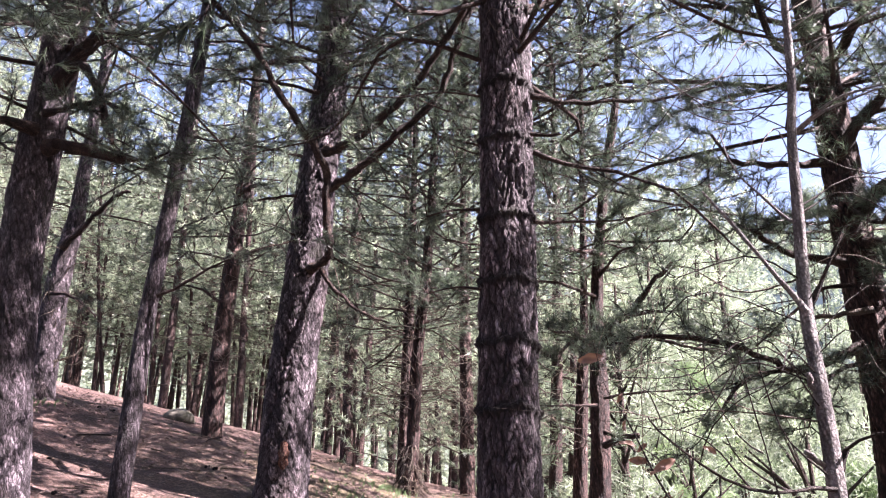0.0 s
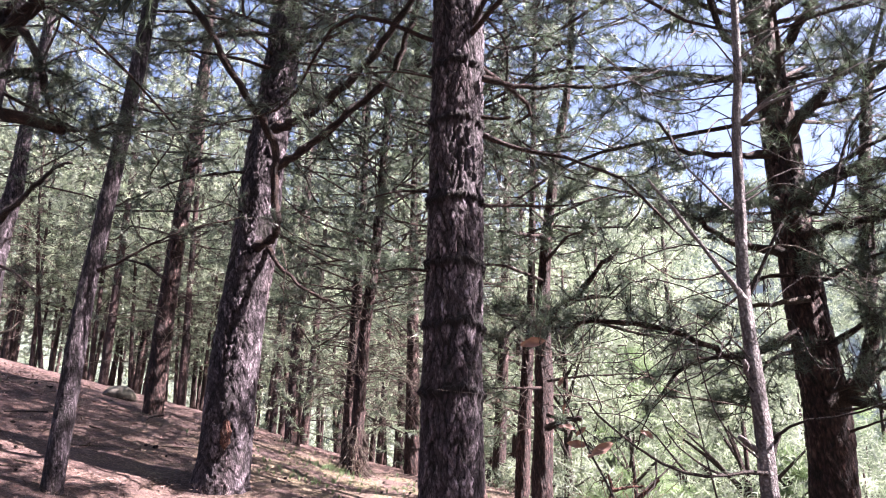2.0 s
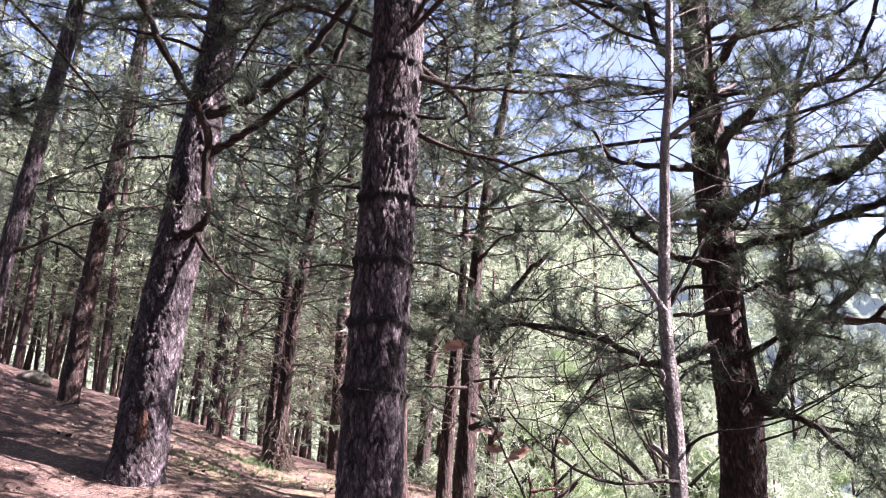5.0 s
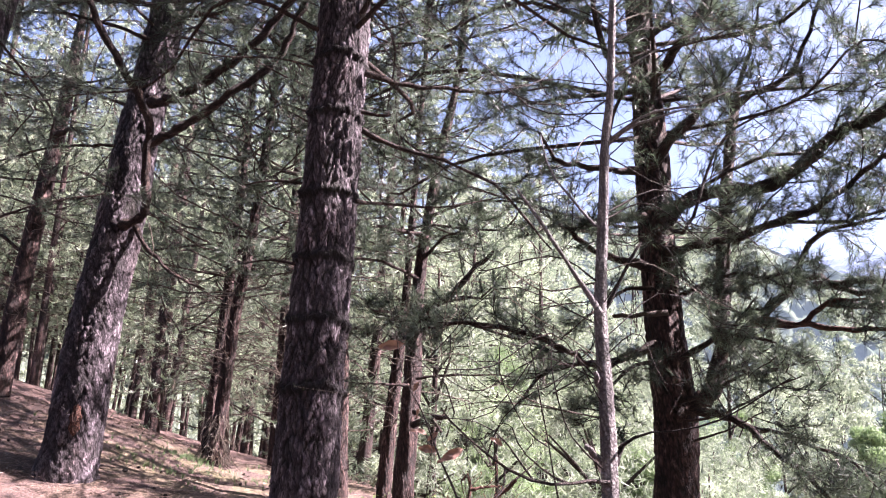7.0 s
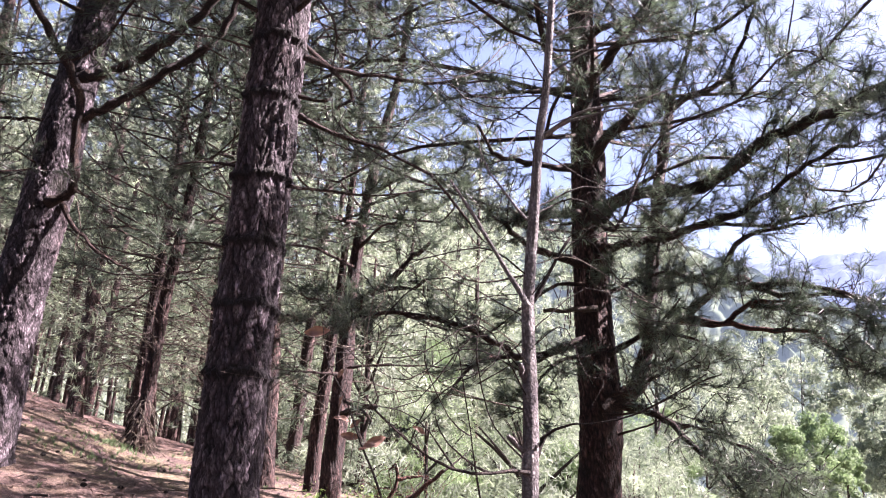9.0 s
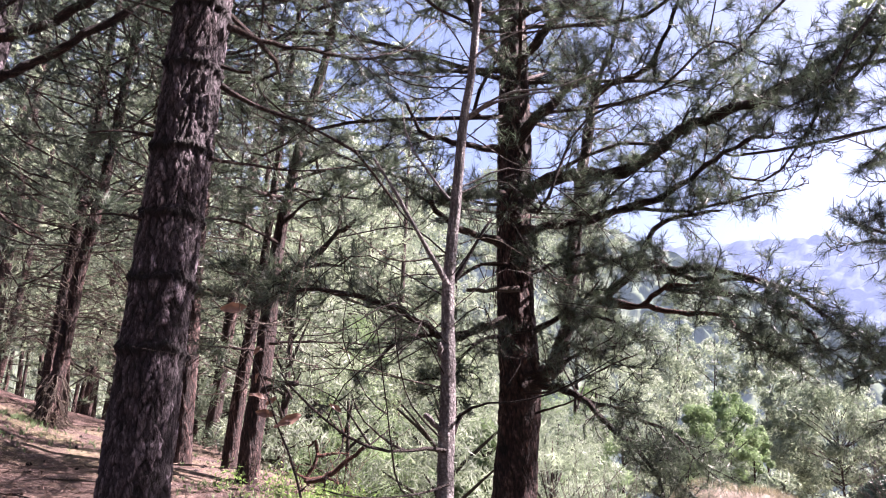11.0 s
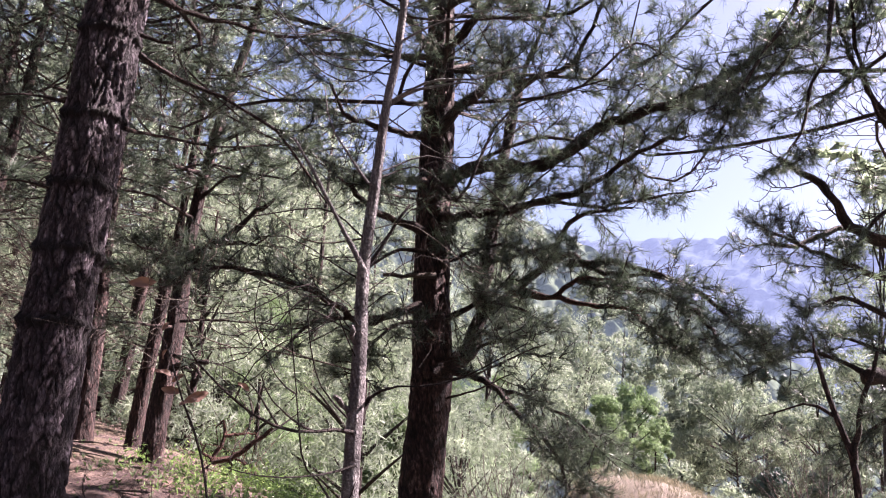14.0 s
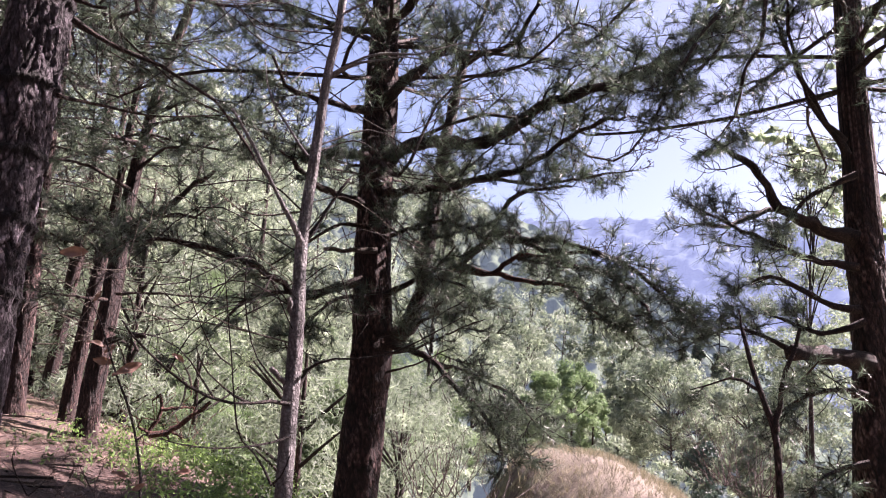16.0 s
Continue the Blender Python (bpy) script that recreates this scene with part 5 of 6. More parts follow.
sapling = Pine("thin forked sapling with bare reddish stem", (5.07, 3.42, -0.75), "", "young_tree")
sapling_axis = [(5.07, 3.42, -0.97), (5.04, 3.46, 1.43), (5.03, 3.48, 1.86), (4.99, 3.52, 2.06), (4.95, 3.58, 2.30), (4.92, 3.62, 2.53), (4.91, 3.63, 2.58), (4.91, 3.63, 2.64), (4.90, 3.64, 2.70)]
sapling.trunk(sapling_axis, [0.026, 0.024, 0.021, 0.019, 0.016, 0.013, 0.008, 0.005, 0.001], BARK_RED, flare=0, depth=0.002, seed=52, step=0.03, sides=24, plate=(0.07, 0.05))
sapling.limb(0.02, 0.012, (5.03, 3.47, 1.88), (5.04, 3.46, 2.00), (5.06, 3.43, 2.15), (5.09, 3.38, 2.34), (5.13, 3.33, 2.56), leafy=0)
sapling.limb(0.01, 0.004, (5.06, 3.43, 2.15), (5.05, 3.27, 2.22), (5.02, 3.13, 2.32), leafy=.8, reach=.3)
sapling.limb(0.01, 0.004, (4.97, 3.56, 2.15), (4.93, 3.71, 2.23), (4.89, 3.87, 2.19), (4.84, 4.02, 2.15), leafy=1, reach=.35)
sapling.finish(count=20, length=0.14)

drytwig = Pine("thin stem with a few dry brown leaves clinging", (1.15, 3.39, 0.66), "", "dry_sapling")
drytwig_axis = [(1.15, 3.39, 0.42), (1.04, 3.42, 1.36), (1.03, 3.42, 1.45), (0.99, 3.43, 1.61), (0.94, 3.44, 1.74), (0.88, 3.45, 1.86), (0.80, 3.47, 2.05), (0.72, 3.48, 2.19), (0.68, 3.49, 2.37), (0.63, 3.50, 2.56), (0.59, 3.50, 2.75)]
drytwig.trunk(drytwig_axis, [0.007, 0.006, 0.006, 0.005, 0.005, 0.004, 0.003, 0.002, 0.001, 0.001, 0.000], TWIG, flare=0, depth=0.0004, seed=59, step=0.03, sides=10, plate=(0.07, 0.05))
drytwig.limb(0.003, 0.0015, (0.92, 3.51, 1.95), (0.95, 3.50, 2.05), (0.91, 3.51, 2.17), (0.82, 3.53, 2.25), (0.76, 3.54, 2.31), (0.73, 3.54, 2.33), leafy=0, mat=TWIG)
drytwig.limb(0.003, 0.0015, (1.00, 3.43, 1.60), (1.01, 3.38, 1.62), (1.01, 3.32, 1.62), leafy=0, mat=TWIG)
drytwig.finish(count=20, length=0.14)


# ---------------------------------------------------------------- the wood behind
def wood_variant(seed, height, dia, crown0, spread, whorls, dead, spacing=0.36, count=10, width=0.024):
    """One forest pine at the origin: bare pole with dead twigs below, crown of tufted limbs above."""
    global rng
    rng = np.random.default_rng(seed)
    t = Pine("tall slender pine with a bare scaly trunk and grey-green crown", (0, 0, 0), "pines of the wood")
    bend = rng.normal(size=2) * 0.25
    ax = lambda z: np.array([bend[0] * math.sin(z / height * 3), bend[1] * math.sin(z / height * 2.2), z])
    t.trunk([ax(z) for z in np.linspace(-0.4, height, 9)], list(np.linspace(dia / 2 * 1.1, dia * 0.1, 9)), BARK_RED, step=0.45, sides=8, depth=0.015, plate=(0.09, 0.5), seed=seed)
    t.upper_crown(ax, crown0, height, spread, whorls, 4, spacing, 0.9, rise=0.25, sides=3, start=0.2, pts=5, joined=True)
    for _ in range(dead):
        z = rng.uniform(1.6, crown0 + 1.5)
        a = rng.uniform(0, 6.28)
        o = np.array([math.cos(a), math.sin(a), 0])
        ln = rng.uniform(0.5, 1.8)
        p = ax(z)
        t.dead_twig(p, p + o * ln * 0.5 + [0, 0, rng.uniform(-0.1, 0.2)], p + o * ln + rng.normal(size=3) * 0.15 + [0, 0, rng.uniform(-0.5, 0.2)], r=rng.uniform(0.008, 0.018))
    t.finish(count=count, length=0.21, width=width, spread=0.75, mat=NEEDLE_FAR_LIT, joined=True)
    return t.root


variants = [wood_variant(11, 15, 0.20, 3.0, 2.3, 17, 30, 0.38, 11, 0.017), wood_variant(12, 17, 0.24, 3.8, 2.6, 17, 34, 0.4, 11, 0.017), wood_variant(13, 13, 0.15, 2.6, 1.9, 16, 26, 0.34, 11, 0.017),
            wood_variant(14, 14, 0.26, 1.2, 3.0, 17, 8, 0.38, 8, 0.024), wood_variant(15, 11, 0.22, 0.6, 2.7, 15, 4, 0.38, 8, 0.024)]
# the first of these is coarse, for unseen trees that only block light
variants += [wood_variant(16, 15, 0.32, 3.2, 3.4, 10, 0, 0.7, 6, 0.13), wood_variant(17, 16, 0.24, 3.2, 2.6, 14, 12, 0.6, 5, 0.058), wood_variant(18, 14, 0.19, 2.8, 2.4, 14, 12, 0.6, 5, 0.058)]
used = set()


def plant(i, x, y, turn, scale=1.0, lean=(0, 0), dz=0.0):
    m = Matrix.Translation((x, y, float(ground_z(x, y)) + dz)) @ pose(0, 0, 0, lean[0], lean[1], turn) @ Matrix.Diagonal((scale, scale, scale, 1))
    if i not in used:
        used.add(i)
        variants[i].matrix_world = m
        return variants[i]
    made = copy_thing(variants[i], m)
    made.matrix_basis = m
    return made


rng = np.random.default_rng(42)

# the dense stand up the slope
placed = []
for k in range(2400):
    az, dist = radians(rng.uniform(-36, 3) if k % 5 else rng.uniform(3, 20)), 25.5 + 33 * rng.random() ** 1.2
    x, y = dist * math.sin(az), dist * math.cos(az)
    if len(placed) >= 125:
        break
    if any((x - a) ** 2 + (y - b) ** 2 < 3.4 for a, b in placed):
        continue
    placed.append((x, y))
    far = dist > 31
    plant(int(rng.integers(6, 8)) if far else int(rng.integers(0, 3)) if az < 0.05 else int(rng.integers(2, 5)), x, y, rng.uniform(0, 360), rng.uniform(0.8, 1.15), (rng.uniform(-2, 2), rng.uniform(-2, 2)))
# thin poles crowding beyond the crest
for k in range(600):
    az, dist = radians(rng.uniform(-31, -7)), rng.uniform(27, 46)
    x, y = dist * math.sin(az), dist * math.cos(az)
    if len(placed) < 172 and all((x - a) ** 2 + (y - b) ** 2 > 1.6 for a, b in placed):
        placed.append((x, y))
        plant(7, x, y, rng.uniform(0, 360), rng.uniform(0.6, 0.85), (rng.uniform(-3, 3), rng.uniform(-3, 3)))
# tall trees among and behind the near pines
for az, dist in ((-5, 23), (-1, 19), (2, 24), (5, 20), (9, 19), (11, 22), (7, 27), (10, 33), (13, 24), (15, 22), (17.5, 27), (20, 24), (23, 29), (8, 16.5)):
    plant(3 + int(az) % 2, dist * math.sin(radians(az)), dist * math.cos(radians(az)), az * 50, 0.95)
# unseen pines added beside the viewer, past the wood's edge, to shade the ground
for x, y, turn, scale in ((12.6, 0.6, 20, 1.1), (14.2, 6.4, 130, 1.1), (12.0, -1.5, 70, 1.0)):
    plant(5, x, y, turn, scale)
# unseen wood added beside and behind the viewer, to hold back sky light
for k, (az, dist) in enumerate((a, d) for a in range(126, 318, 16) for d in (6.5, 10, 16)):
    a, d = radians(az + rng.uniform(-7, 7)), dist + rng.uniform(-1.5, 1.5)
    plant(5, d * math.sin(a), d * math.cos(a), rng.uniform(0, 360), rng.uniform(0.85, 1.15))
# the wood's younger trees: rounded crowns of needle puffs down to the ground
def puffs(name, centres, radii, per, leaf, slim, mat, parent, flat=0.8):
    """Clumps of slim needle bunches pointing outward and up, thick at the clump's skin."""
    centres, radii = np.asarray(centres, dtype=float), np.asarray(radii, dtype=float)
    n = len(centres) * per
    d = unit(rng.normal(size=(n, 3)) + [0, 0, 0.25])
    p = np.repeat(centres, per, axis=0) + d * (0.66 + 0.42 * rng.random((n, 1)) ** 0.6) * np.repeat(radii, per)[:, None] * np.array([1, 1, flat])
    a = unit(np.cross(d, rng.normal(size=(n, 3))) + d * 0.55 + [0, 0, 0.15])
    b = unit(np.cross(a, d) + rng.normal(size=(n, 3)) * 0.35)
    s = leaf * (0.6 + 0.8 * rng.random((n, 1)))
    v = np.stack([p - a * s * 0.4 - b * s * slim / 2, p - a * s * 0.4 + b * s * slim / 2, p + a * s * 0.6], 1).reshape(-1, 3)
    return mesh_object(name, v, np.arange(len(v)).reshape(-1, 3), mat, parent, smooth=False)


def valley_tree(label, x, y, z0, height, width, mat, clumps, leaf=0.22, per=120, low=0.06, cone=False, open_crown=False, slim=0.12, group="valley trees"):
    root = tagged(new("valley_tree"), label, "tree", group)
    root.matrix_world = Matrix.Translation((x, y, z0))
    lean = rng.normal(size=2) * 0.03 * height
    trunk("trunk", root, [(0, 0, -0.3), (lean[0] * 0.3, lean[1] * 0.3, height * 0.4), (lean[0], lean[1], height * 0.9)], [0.07 + height * 0.005, 0.05, 0.015], BARK_RED, step=0.4, sides=8, depth=0.01, plate=(0.2, 0.6))
    c, r, limbs = [], [], []
    clumps, per = int(clumps * 0.72), int(per * 1.35)
    for k in range(clumps):
        g = rng.random() ** 0.9
        zz = height * (low + (0.96 - low) * g)
        wide = width * 0.5 * ((1 - g) ** 0.8 + 0.05 if cone else math.sin(math.pi * (0.2 + 0.74 * g)) ** 0.7)
        a, q = rng.uniform(0, 6.283), rng.random() ** (0.3 if open_crown else 0.45)
        p = np.array([math.cos(a) * wide * q + lean[0] * g, math.sin(a) * wide * q + lean[1] * g, zz])
        c.append(p)
        r.append(width * rng.uniform(0.06, 0.14) * (0.85 if open_crown else 1.05))
        if k % (2 if open_crown else 5) == 0:
            limbs.append((spline([(lean[0] * g, lean[1] * g, zz * 0.72), p * [0.5, 0.5, 0.87], p], 5), 0.04, 0.012))
    for item in limbs:
        tubes("limb", [item], TWIG, root, 4)
    tagged(puffs("crown", c, r, per, leaf, slim, mat, root), kind="stuff")
    return root


# far woods that close the view behind the stand: foliage masses over a dark understorey
def leaf_cloud(name, centres, radii, count, size, mat, parent, flat=0.8):
    """Many small leaf faces scattered through rounded clumps, thick at their skin."""
    centres, radii = np.asarray(centres, dtype=float), np.asarray(radii, dtype=float)
    n = len(centres) * count
    d = unit(rng.normal(size=(n, 3))) * (0.45 + 0.6 * rng.random((n, 1)) ** 0.5)
    p = np.repeat(centres, count, axis=0) + d * np.repeat(radii, count)[:, None] * np.array([1, 1, flat])
    a = unit(rng.normal(size=(n, 3)) + d * 0.3)
    b = unit(np.cross(a, rng.normal(size=(n, 3))))
    s = size * (0.5 + 0.9 * rng.random((n, 1)))
    v = np.stack([p - a * s * 0.5, p + b * s * 0.32, p + a * s * 0.6], 1).reshape(-1, 3)
    return mesh_object(name, v, np.arange(len(v)).reshape(-1, 3), mat, parent, smooth=False)


def far_woods():
    pos, direc = [], []
    for az in np.linspace(-46, 33, 400):
        for k in range(17):
            dist = rng.uniform(60, 92)
            a = radians(az + rng.uniform(-0.4, 0.4))
            x, y = dist * math.sin(a), dist * math.cos(a)
            top = (15 + 4 * math.sin(az * 0.9) + 3 * math.sin(az * 2.3 + 1)) * (1.0 if az < 12 else 0.75)
            h = rng.uniform(-1, 7) if k % 2 else rng.uniform(-1, top)
            pos.append((x, y, float(ground_z(x, y)) + h))
            direc.append(rng.normal(size=3) + [0, 0, 0.6])
    ob = needle_mesh("far_woods", pos, direc, 13, 0.7, 0.1, 0.9, NEEDLE_FAR_LIT, None)
    tagged(ob, "dense far pine woods closing the view behind the stand", "woods", kind="stuff")


far_woods()


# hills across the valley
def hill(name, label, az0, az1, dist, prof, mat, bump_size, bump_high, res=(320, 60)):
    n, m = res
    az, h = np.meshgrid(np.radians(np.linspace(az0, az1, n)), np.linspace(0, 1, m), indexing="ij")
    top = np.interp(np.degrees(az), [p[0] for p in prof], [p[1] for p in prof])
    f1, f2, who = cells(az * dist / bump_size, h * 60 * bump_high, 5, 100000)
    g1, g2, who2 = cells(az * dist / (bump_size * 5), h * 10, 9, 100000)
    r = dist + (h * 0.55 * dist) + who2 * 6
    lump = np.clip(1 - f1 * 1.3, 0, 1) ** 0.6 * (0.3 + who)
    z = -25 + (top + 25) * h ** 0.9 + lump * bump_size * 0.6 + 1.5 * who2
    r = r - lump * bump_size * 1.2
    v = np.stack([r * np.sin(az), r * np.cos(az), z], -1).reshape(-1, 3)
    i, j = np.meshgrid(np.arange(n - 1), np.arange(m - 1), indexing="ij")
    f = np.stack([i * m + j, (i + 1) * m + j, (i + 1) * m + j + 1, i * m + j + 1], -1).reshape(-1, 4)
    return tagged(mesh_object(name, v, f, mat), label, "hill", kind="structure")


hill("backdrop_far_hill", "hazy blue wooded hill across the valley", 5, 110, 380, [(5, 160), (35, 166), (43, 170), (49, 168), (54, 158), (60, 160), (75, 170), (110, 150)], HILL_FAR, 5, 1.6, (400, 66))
# added ridge, no known hillside: it closes sky gaps behind the stand
hill("backdrop_ridge", "dark wooded backdrop added behind the pine stand", -70, 24, 96, [(-70, 64), (-30, 64), (-12, 58), (0, 48), (8, 36), (14, 24), (24, 8)], RIDGE, 2.2, 0.8)
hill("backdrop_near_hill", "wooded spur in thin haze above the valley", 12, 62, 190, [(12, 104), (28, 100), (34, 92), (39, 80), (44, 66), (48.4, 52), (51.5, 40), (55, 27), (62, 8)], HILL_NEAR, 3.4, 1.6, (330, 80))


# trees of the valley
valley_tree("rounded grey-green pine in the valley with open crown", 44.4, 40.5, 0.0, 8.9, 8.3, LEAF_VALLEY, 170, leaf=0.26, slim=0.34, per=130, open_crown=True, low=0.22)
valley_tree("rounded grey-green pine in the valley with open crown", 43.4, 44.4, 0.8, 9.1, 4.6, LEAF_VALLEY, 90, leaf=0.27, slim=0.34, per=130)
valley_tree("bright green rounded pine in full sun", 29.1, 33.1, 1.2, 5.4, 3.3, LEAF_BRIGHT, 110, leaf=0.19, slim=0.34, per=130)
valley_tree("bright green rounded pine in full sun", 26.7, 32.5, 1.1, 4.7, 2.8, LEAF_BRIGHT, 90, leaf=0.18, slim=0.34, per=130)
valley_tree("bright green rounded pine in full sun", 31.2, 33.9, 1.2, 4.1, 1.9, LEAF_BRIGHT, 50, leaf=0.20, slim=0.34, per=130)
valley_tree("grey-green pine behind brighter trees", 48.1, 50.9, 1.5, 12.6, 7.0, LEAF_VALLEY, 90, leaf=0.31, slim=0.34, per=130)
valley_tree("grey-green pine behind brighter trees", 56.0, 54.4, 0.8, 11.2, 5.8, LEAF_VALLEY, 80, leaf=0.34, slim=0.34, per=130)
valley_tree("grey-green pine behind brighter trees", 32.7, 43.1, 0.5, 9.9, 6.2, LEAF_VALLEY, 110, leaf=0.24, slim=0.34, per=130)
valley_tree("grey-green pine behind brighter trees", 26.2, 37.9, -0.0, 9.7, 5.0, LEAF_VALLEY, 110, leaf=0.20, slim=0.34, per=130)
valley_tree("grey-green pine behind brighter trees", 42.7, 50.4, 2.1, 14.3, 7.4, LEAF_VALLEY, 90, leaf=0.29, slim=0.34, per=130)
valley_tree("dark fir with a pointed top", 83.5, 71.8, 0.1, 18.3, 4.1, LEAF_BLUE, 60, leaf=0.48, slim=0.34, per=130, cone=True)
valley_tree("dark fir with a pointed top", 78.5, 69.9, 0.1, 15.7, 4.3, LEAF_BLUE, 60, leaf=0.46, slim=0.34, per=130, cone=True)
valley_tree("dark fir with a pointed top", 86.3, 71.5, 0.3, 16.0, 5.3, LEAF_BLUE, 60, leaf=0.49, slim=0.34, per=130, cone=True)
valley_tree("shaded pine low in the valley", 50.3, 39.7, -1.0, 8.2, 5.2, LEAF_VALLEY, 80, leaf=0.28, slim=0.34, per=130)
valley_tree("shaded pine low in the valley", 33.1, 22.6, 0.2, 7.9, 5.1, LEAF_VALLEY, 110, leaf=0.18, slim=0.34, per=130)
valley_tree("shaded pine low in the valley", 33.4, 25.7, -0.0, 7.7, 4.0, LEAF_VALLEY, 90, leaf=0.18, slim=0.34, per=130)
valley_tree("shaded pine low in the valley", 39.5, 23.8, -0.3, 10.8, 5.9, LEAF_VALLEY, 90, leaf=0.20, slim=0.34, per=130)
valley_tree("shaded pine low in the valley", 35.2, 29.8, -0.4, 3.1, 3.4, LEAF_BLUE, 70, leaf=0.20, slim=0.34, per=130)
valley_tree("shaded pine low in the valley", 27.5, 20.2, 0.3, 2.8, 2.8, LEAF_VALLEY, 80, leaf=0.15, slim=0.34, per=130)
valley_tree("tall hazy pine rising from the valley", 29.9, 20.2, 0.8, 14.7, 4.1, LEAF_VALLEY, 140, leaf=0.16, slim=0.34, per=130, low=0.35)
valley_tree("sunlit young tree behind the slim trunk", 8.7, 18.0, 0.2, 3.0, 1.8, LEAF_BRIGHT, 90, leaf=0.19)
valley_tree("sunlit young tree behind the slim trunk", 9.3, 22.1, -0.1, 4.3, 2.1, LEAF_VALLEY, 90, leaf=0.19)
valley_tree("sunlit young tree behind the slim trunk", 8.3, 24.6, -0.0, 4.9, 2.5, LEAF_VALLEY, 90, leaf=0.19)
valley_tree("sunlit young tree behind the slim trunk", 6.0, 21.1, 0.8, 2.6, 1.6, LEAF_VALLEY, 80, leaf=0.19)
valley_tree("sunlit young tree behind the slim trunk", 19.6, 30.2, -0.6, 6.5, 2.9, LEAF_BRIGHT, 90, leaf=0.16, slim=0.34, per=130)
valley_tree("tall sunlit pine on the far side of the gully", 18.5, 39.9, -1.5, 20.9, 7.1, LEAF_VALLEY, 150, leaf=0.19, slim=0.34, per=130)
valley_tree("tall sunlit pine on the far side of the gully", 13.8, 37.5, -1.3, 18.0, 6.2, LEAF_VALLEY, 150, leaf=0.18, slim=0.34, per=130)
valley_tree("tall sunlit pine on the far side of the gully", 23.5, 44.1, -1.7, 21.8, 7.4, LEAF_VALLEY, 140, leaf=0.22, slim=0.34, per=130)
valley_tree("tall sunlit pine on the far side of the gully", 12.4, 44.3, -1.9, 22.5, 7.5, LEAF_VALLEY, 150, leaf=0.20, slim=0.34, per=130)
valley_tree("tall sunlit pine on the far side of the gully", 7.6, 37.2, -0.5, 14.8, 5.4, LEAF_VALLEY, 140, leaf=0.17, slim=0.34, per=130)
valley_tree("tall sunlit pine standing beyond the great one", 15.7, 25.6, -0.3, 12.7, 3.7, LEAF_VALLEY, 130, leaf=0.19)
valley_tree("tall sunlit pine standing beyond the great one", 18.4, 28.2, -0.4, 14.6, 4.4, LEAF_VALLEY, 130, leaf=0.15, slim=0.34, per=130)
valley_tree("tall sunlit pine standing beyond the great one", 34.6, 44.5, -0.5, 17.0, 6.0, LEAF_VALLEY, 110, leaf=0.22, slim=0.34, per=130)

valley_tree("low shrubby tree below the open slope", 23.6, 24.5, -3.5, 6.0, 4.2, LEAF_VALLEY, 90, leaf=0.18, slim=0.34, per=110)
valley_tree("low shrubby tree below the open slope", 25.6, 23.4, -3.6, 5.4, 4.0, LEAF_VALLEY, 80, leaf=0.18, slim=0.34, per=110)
rng = np.random.default_rng(77)
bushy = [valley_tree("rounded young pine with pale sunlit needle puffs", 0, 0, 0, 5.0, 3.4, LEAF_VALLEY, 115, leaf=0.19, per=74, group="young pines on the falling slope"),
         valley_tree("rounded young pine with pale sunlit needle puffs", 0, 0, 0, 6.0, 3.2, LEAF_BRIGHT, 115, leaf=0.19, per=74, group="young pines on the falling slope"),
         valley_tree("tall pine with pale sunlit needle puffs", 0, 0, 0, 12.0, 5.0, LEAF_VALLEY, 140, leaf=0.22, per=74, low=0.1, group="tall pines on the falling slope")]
spots = [(2, radians(az), dist) for az, dist in ((16, 34), (19, 31), (21, 42), (23, 36), (24.5, 46), (27, 39), (28, 50), (14, 28), (17, 26))]
for k in range(900):
    az, dist = radians(rng.uniform(12, 31)), rng.uniform(14, 34)
    if len(spots) < 22 and all((dist * math.sin(az) - d * math.sin(a)) ** 2 + (dist * math.cos(az) - d * math.cos(a)) ** 2 > 7 for i, a, d in spots):
        spots.append((int(rng.random() < 0.22), az, dist))
fresh = {0, 1, 2}
for i, az, dist in spots:
    x, y = dist * math.sin(az), dist * math.cos(az)
    m = Matrix.Translation((x, y, float(ground_z(x, y)) - 0.1)) @ pose(0, 0, 0, 0, 0, rng.uniform(0, 360)) @ Matrix.Scale(rng.uniform(0.75, 1.15), 4)
    if i in fresh:
        fresh.discard(i)
        bushy[i].matrix_world = m
    else:
        copy_thing(bushy[i], m).matrix_basis = m


# undergrowth, rock, litter
def undergrowth(name, label, spots, mat, count, size, category="undergrowth"):
    """Low leafy plants: leaves on short stems in loose clumps."""
    c, r = [], []
    for x, y, w, n in spots:
        for k in range(n):
            px, py = x + rng.normal() * w, y + rng.normal() * w
            rad = rng.uniform(0.08, 0.2)
            c.append((px, py, float(ground_z(px, py)) + rad * 0.6 + rng.random() * 0.15))
            r.append(rad)
    return tagged(leaf_cloud(name, c, r, count, size, mat, None), label, category, kind="stuff")


def grass(name, label, spots, mat, length, blades=14):
    pos, direc = [], []
    for x, y, w, n in spots:
        for k in range(n):
            px, py = x + rng.normal() * w, y + rng.normal() * w
            pos.append((px, py, float(ground_z(px, py)) + 0.02))
            direc.append((rng.normal() * 0.2, rng.normal() * 0.2, 1))
    return tagged(needle_mesh(name, pos, direc, blades, length, 0.008, 0.5, mat, None), label, "grass", kind="stuff")


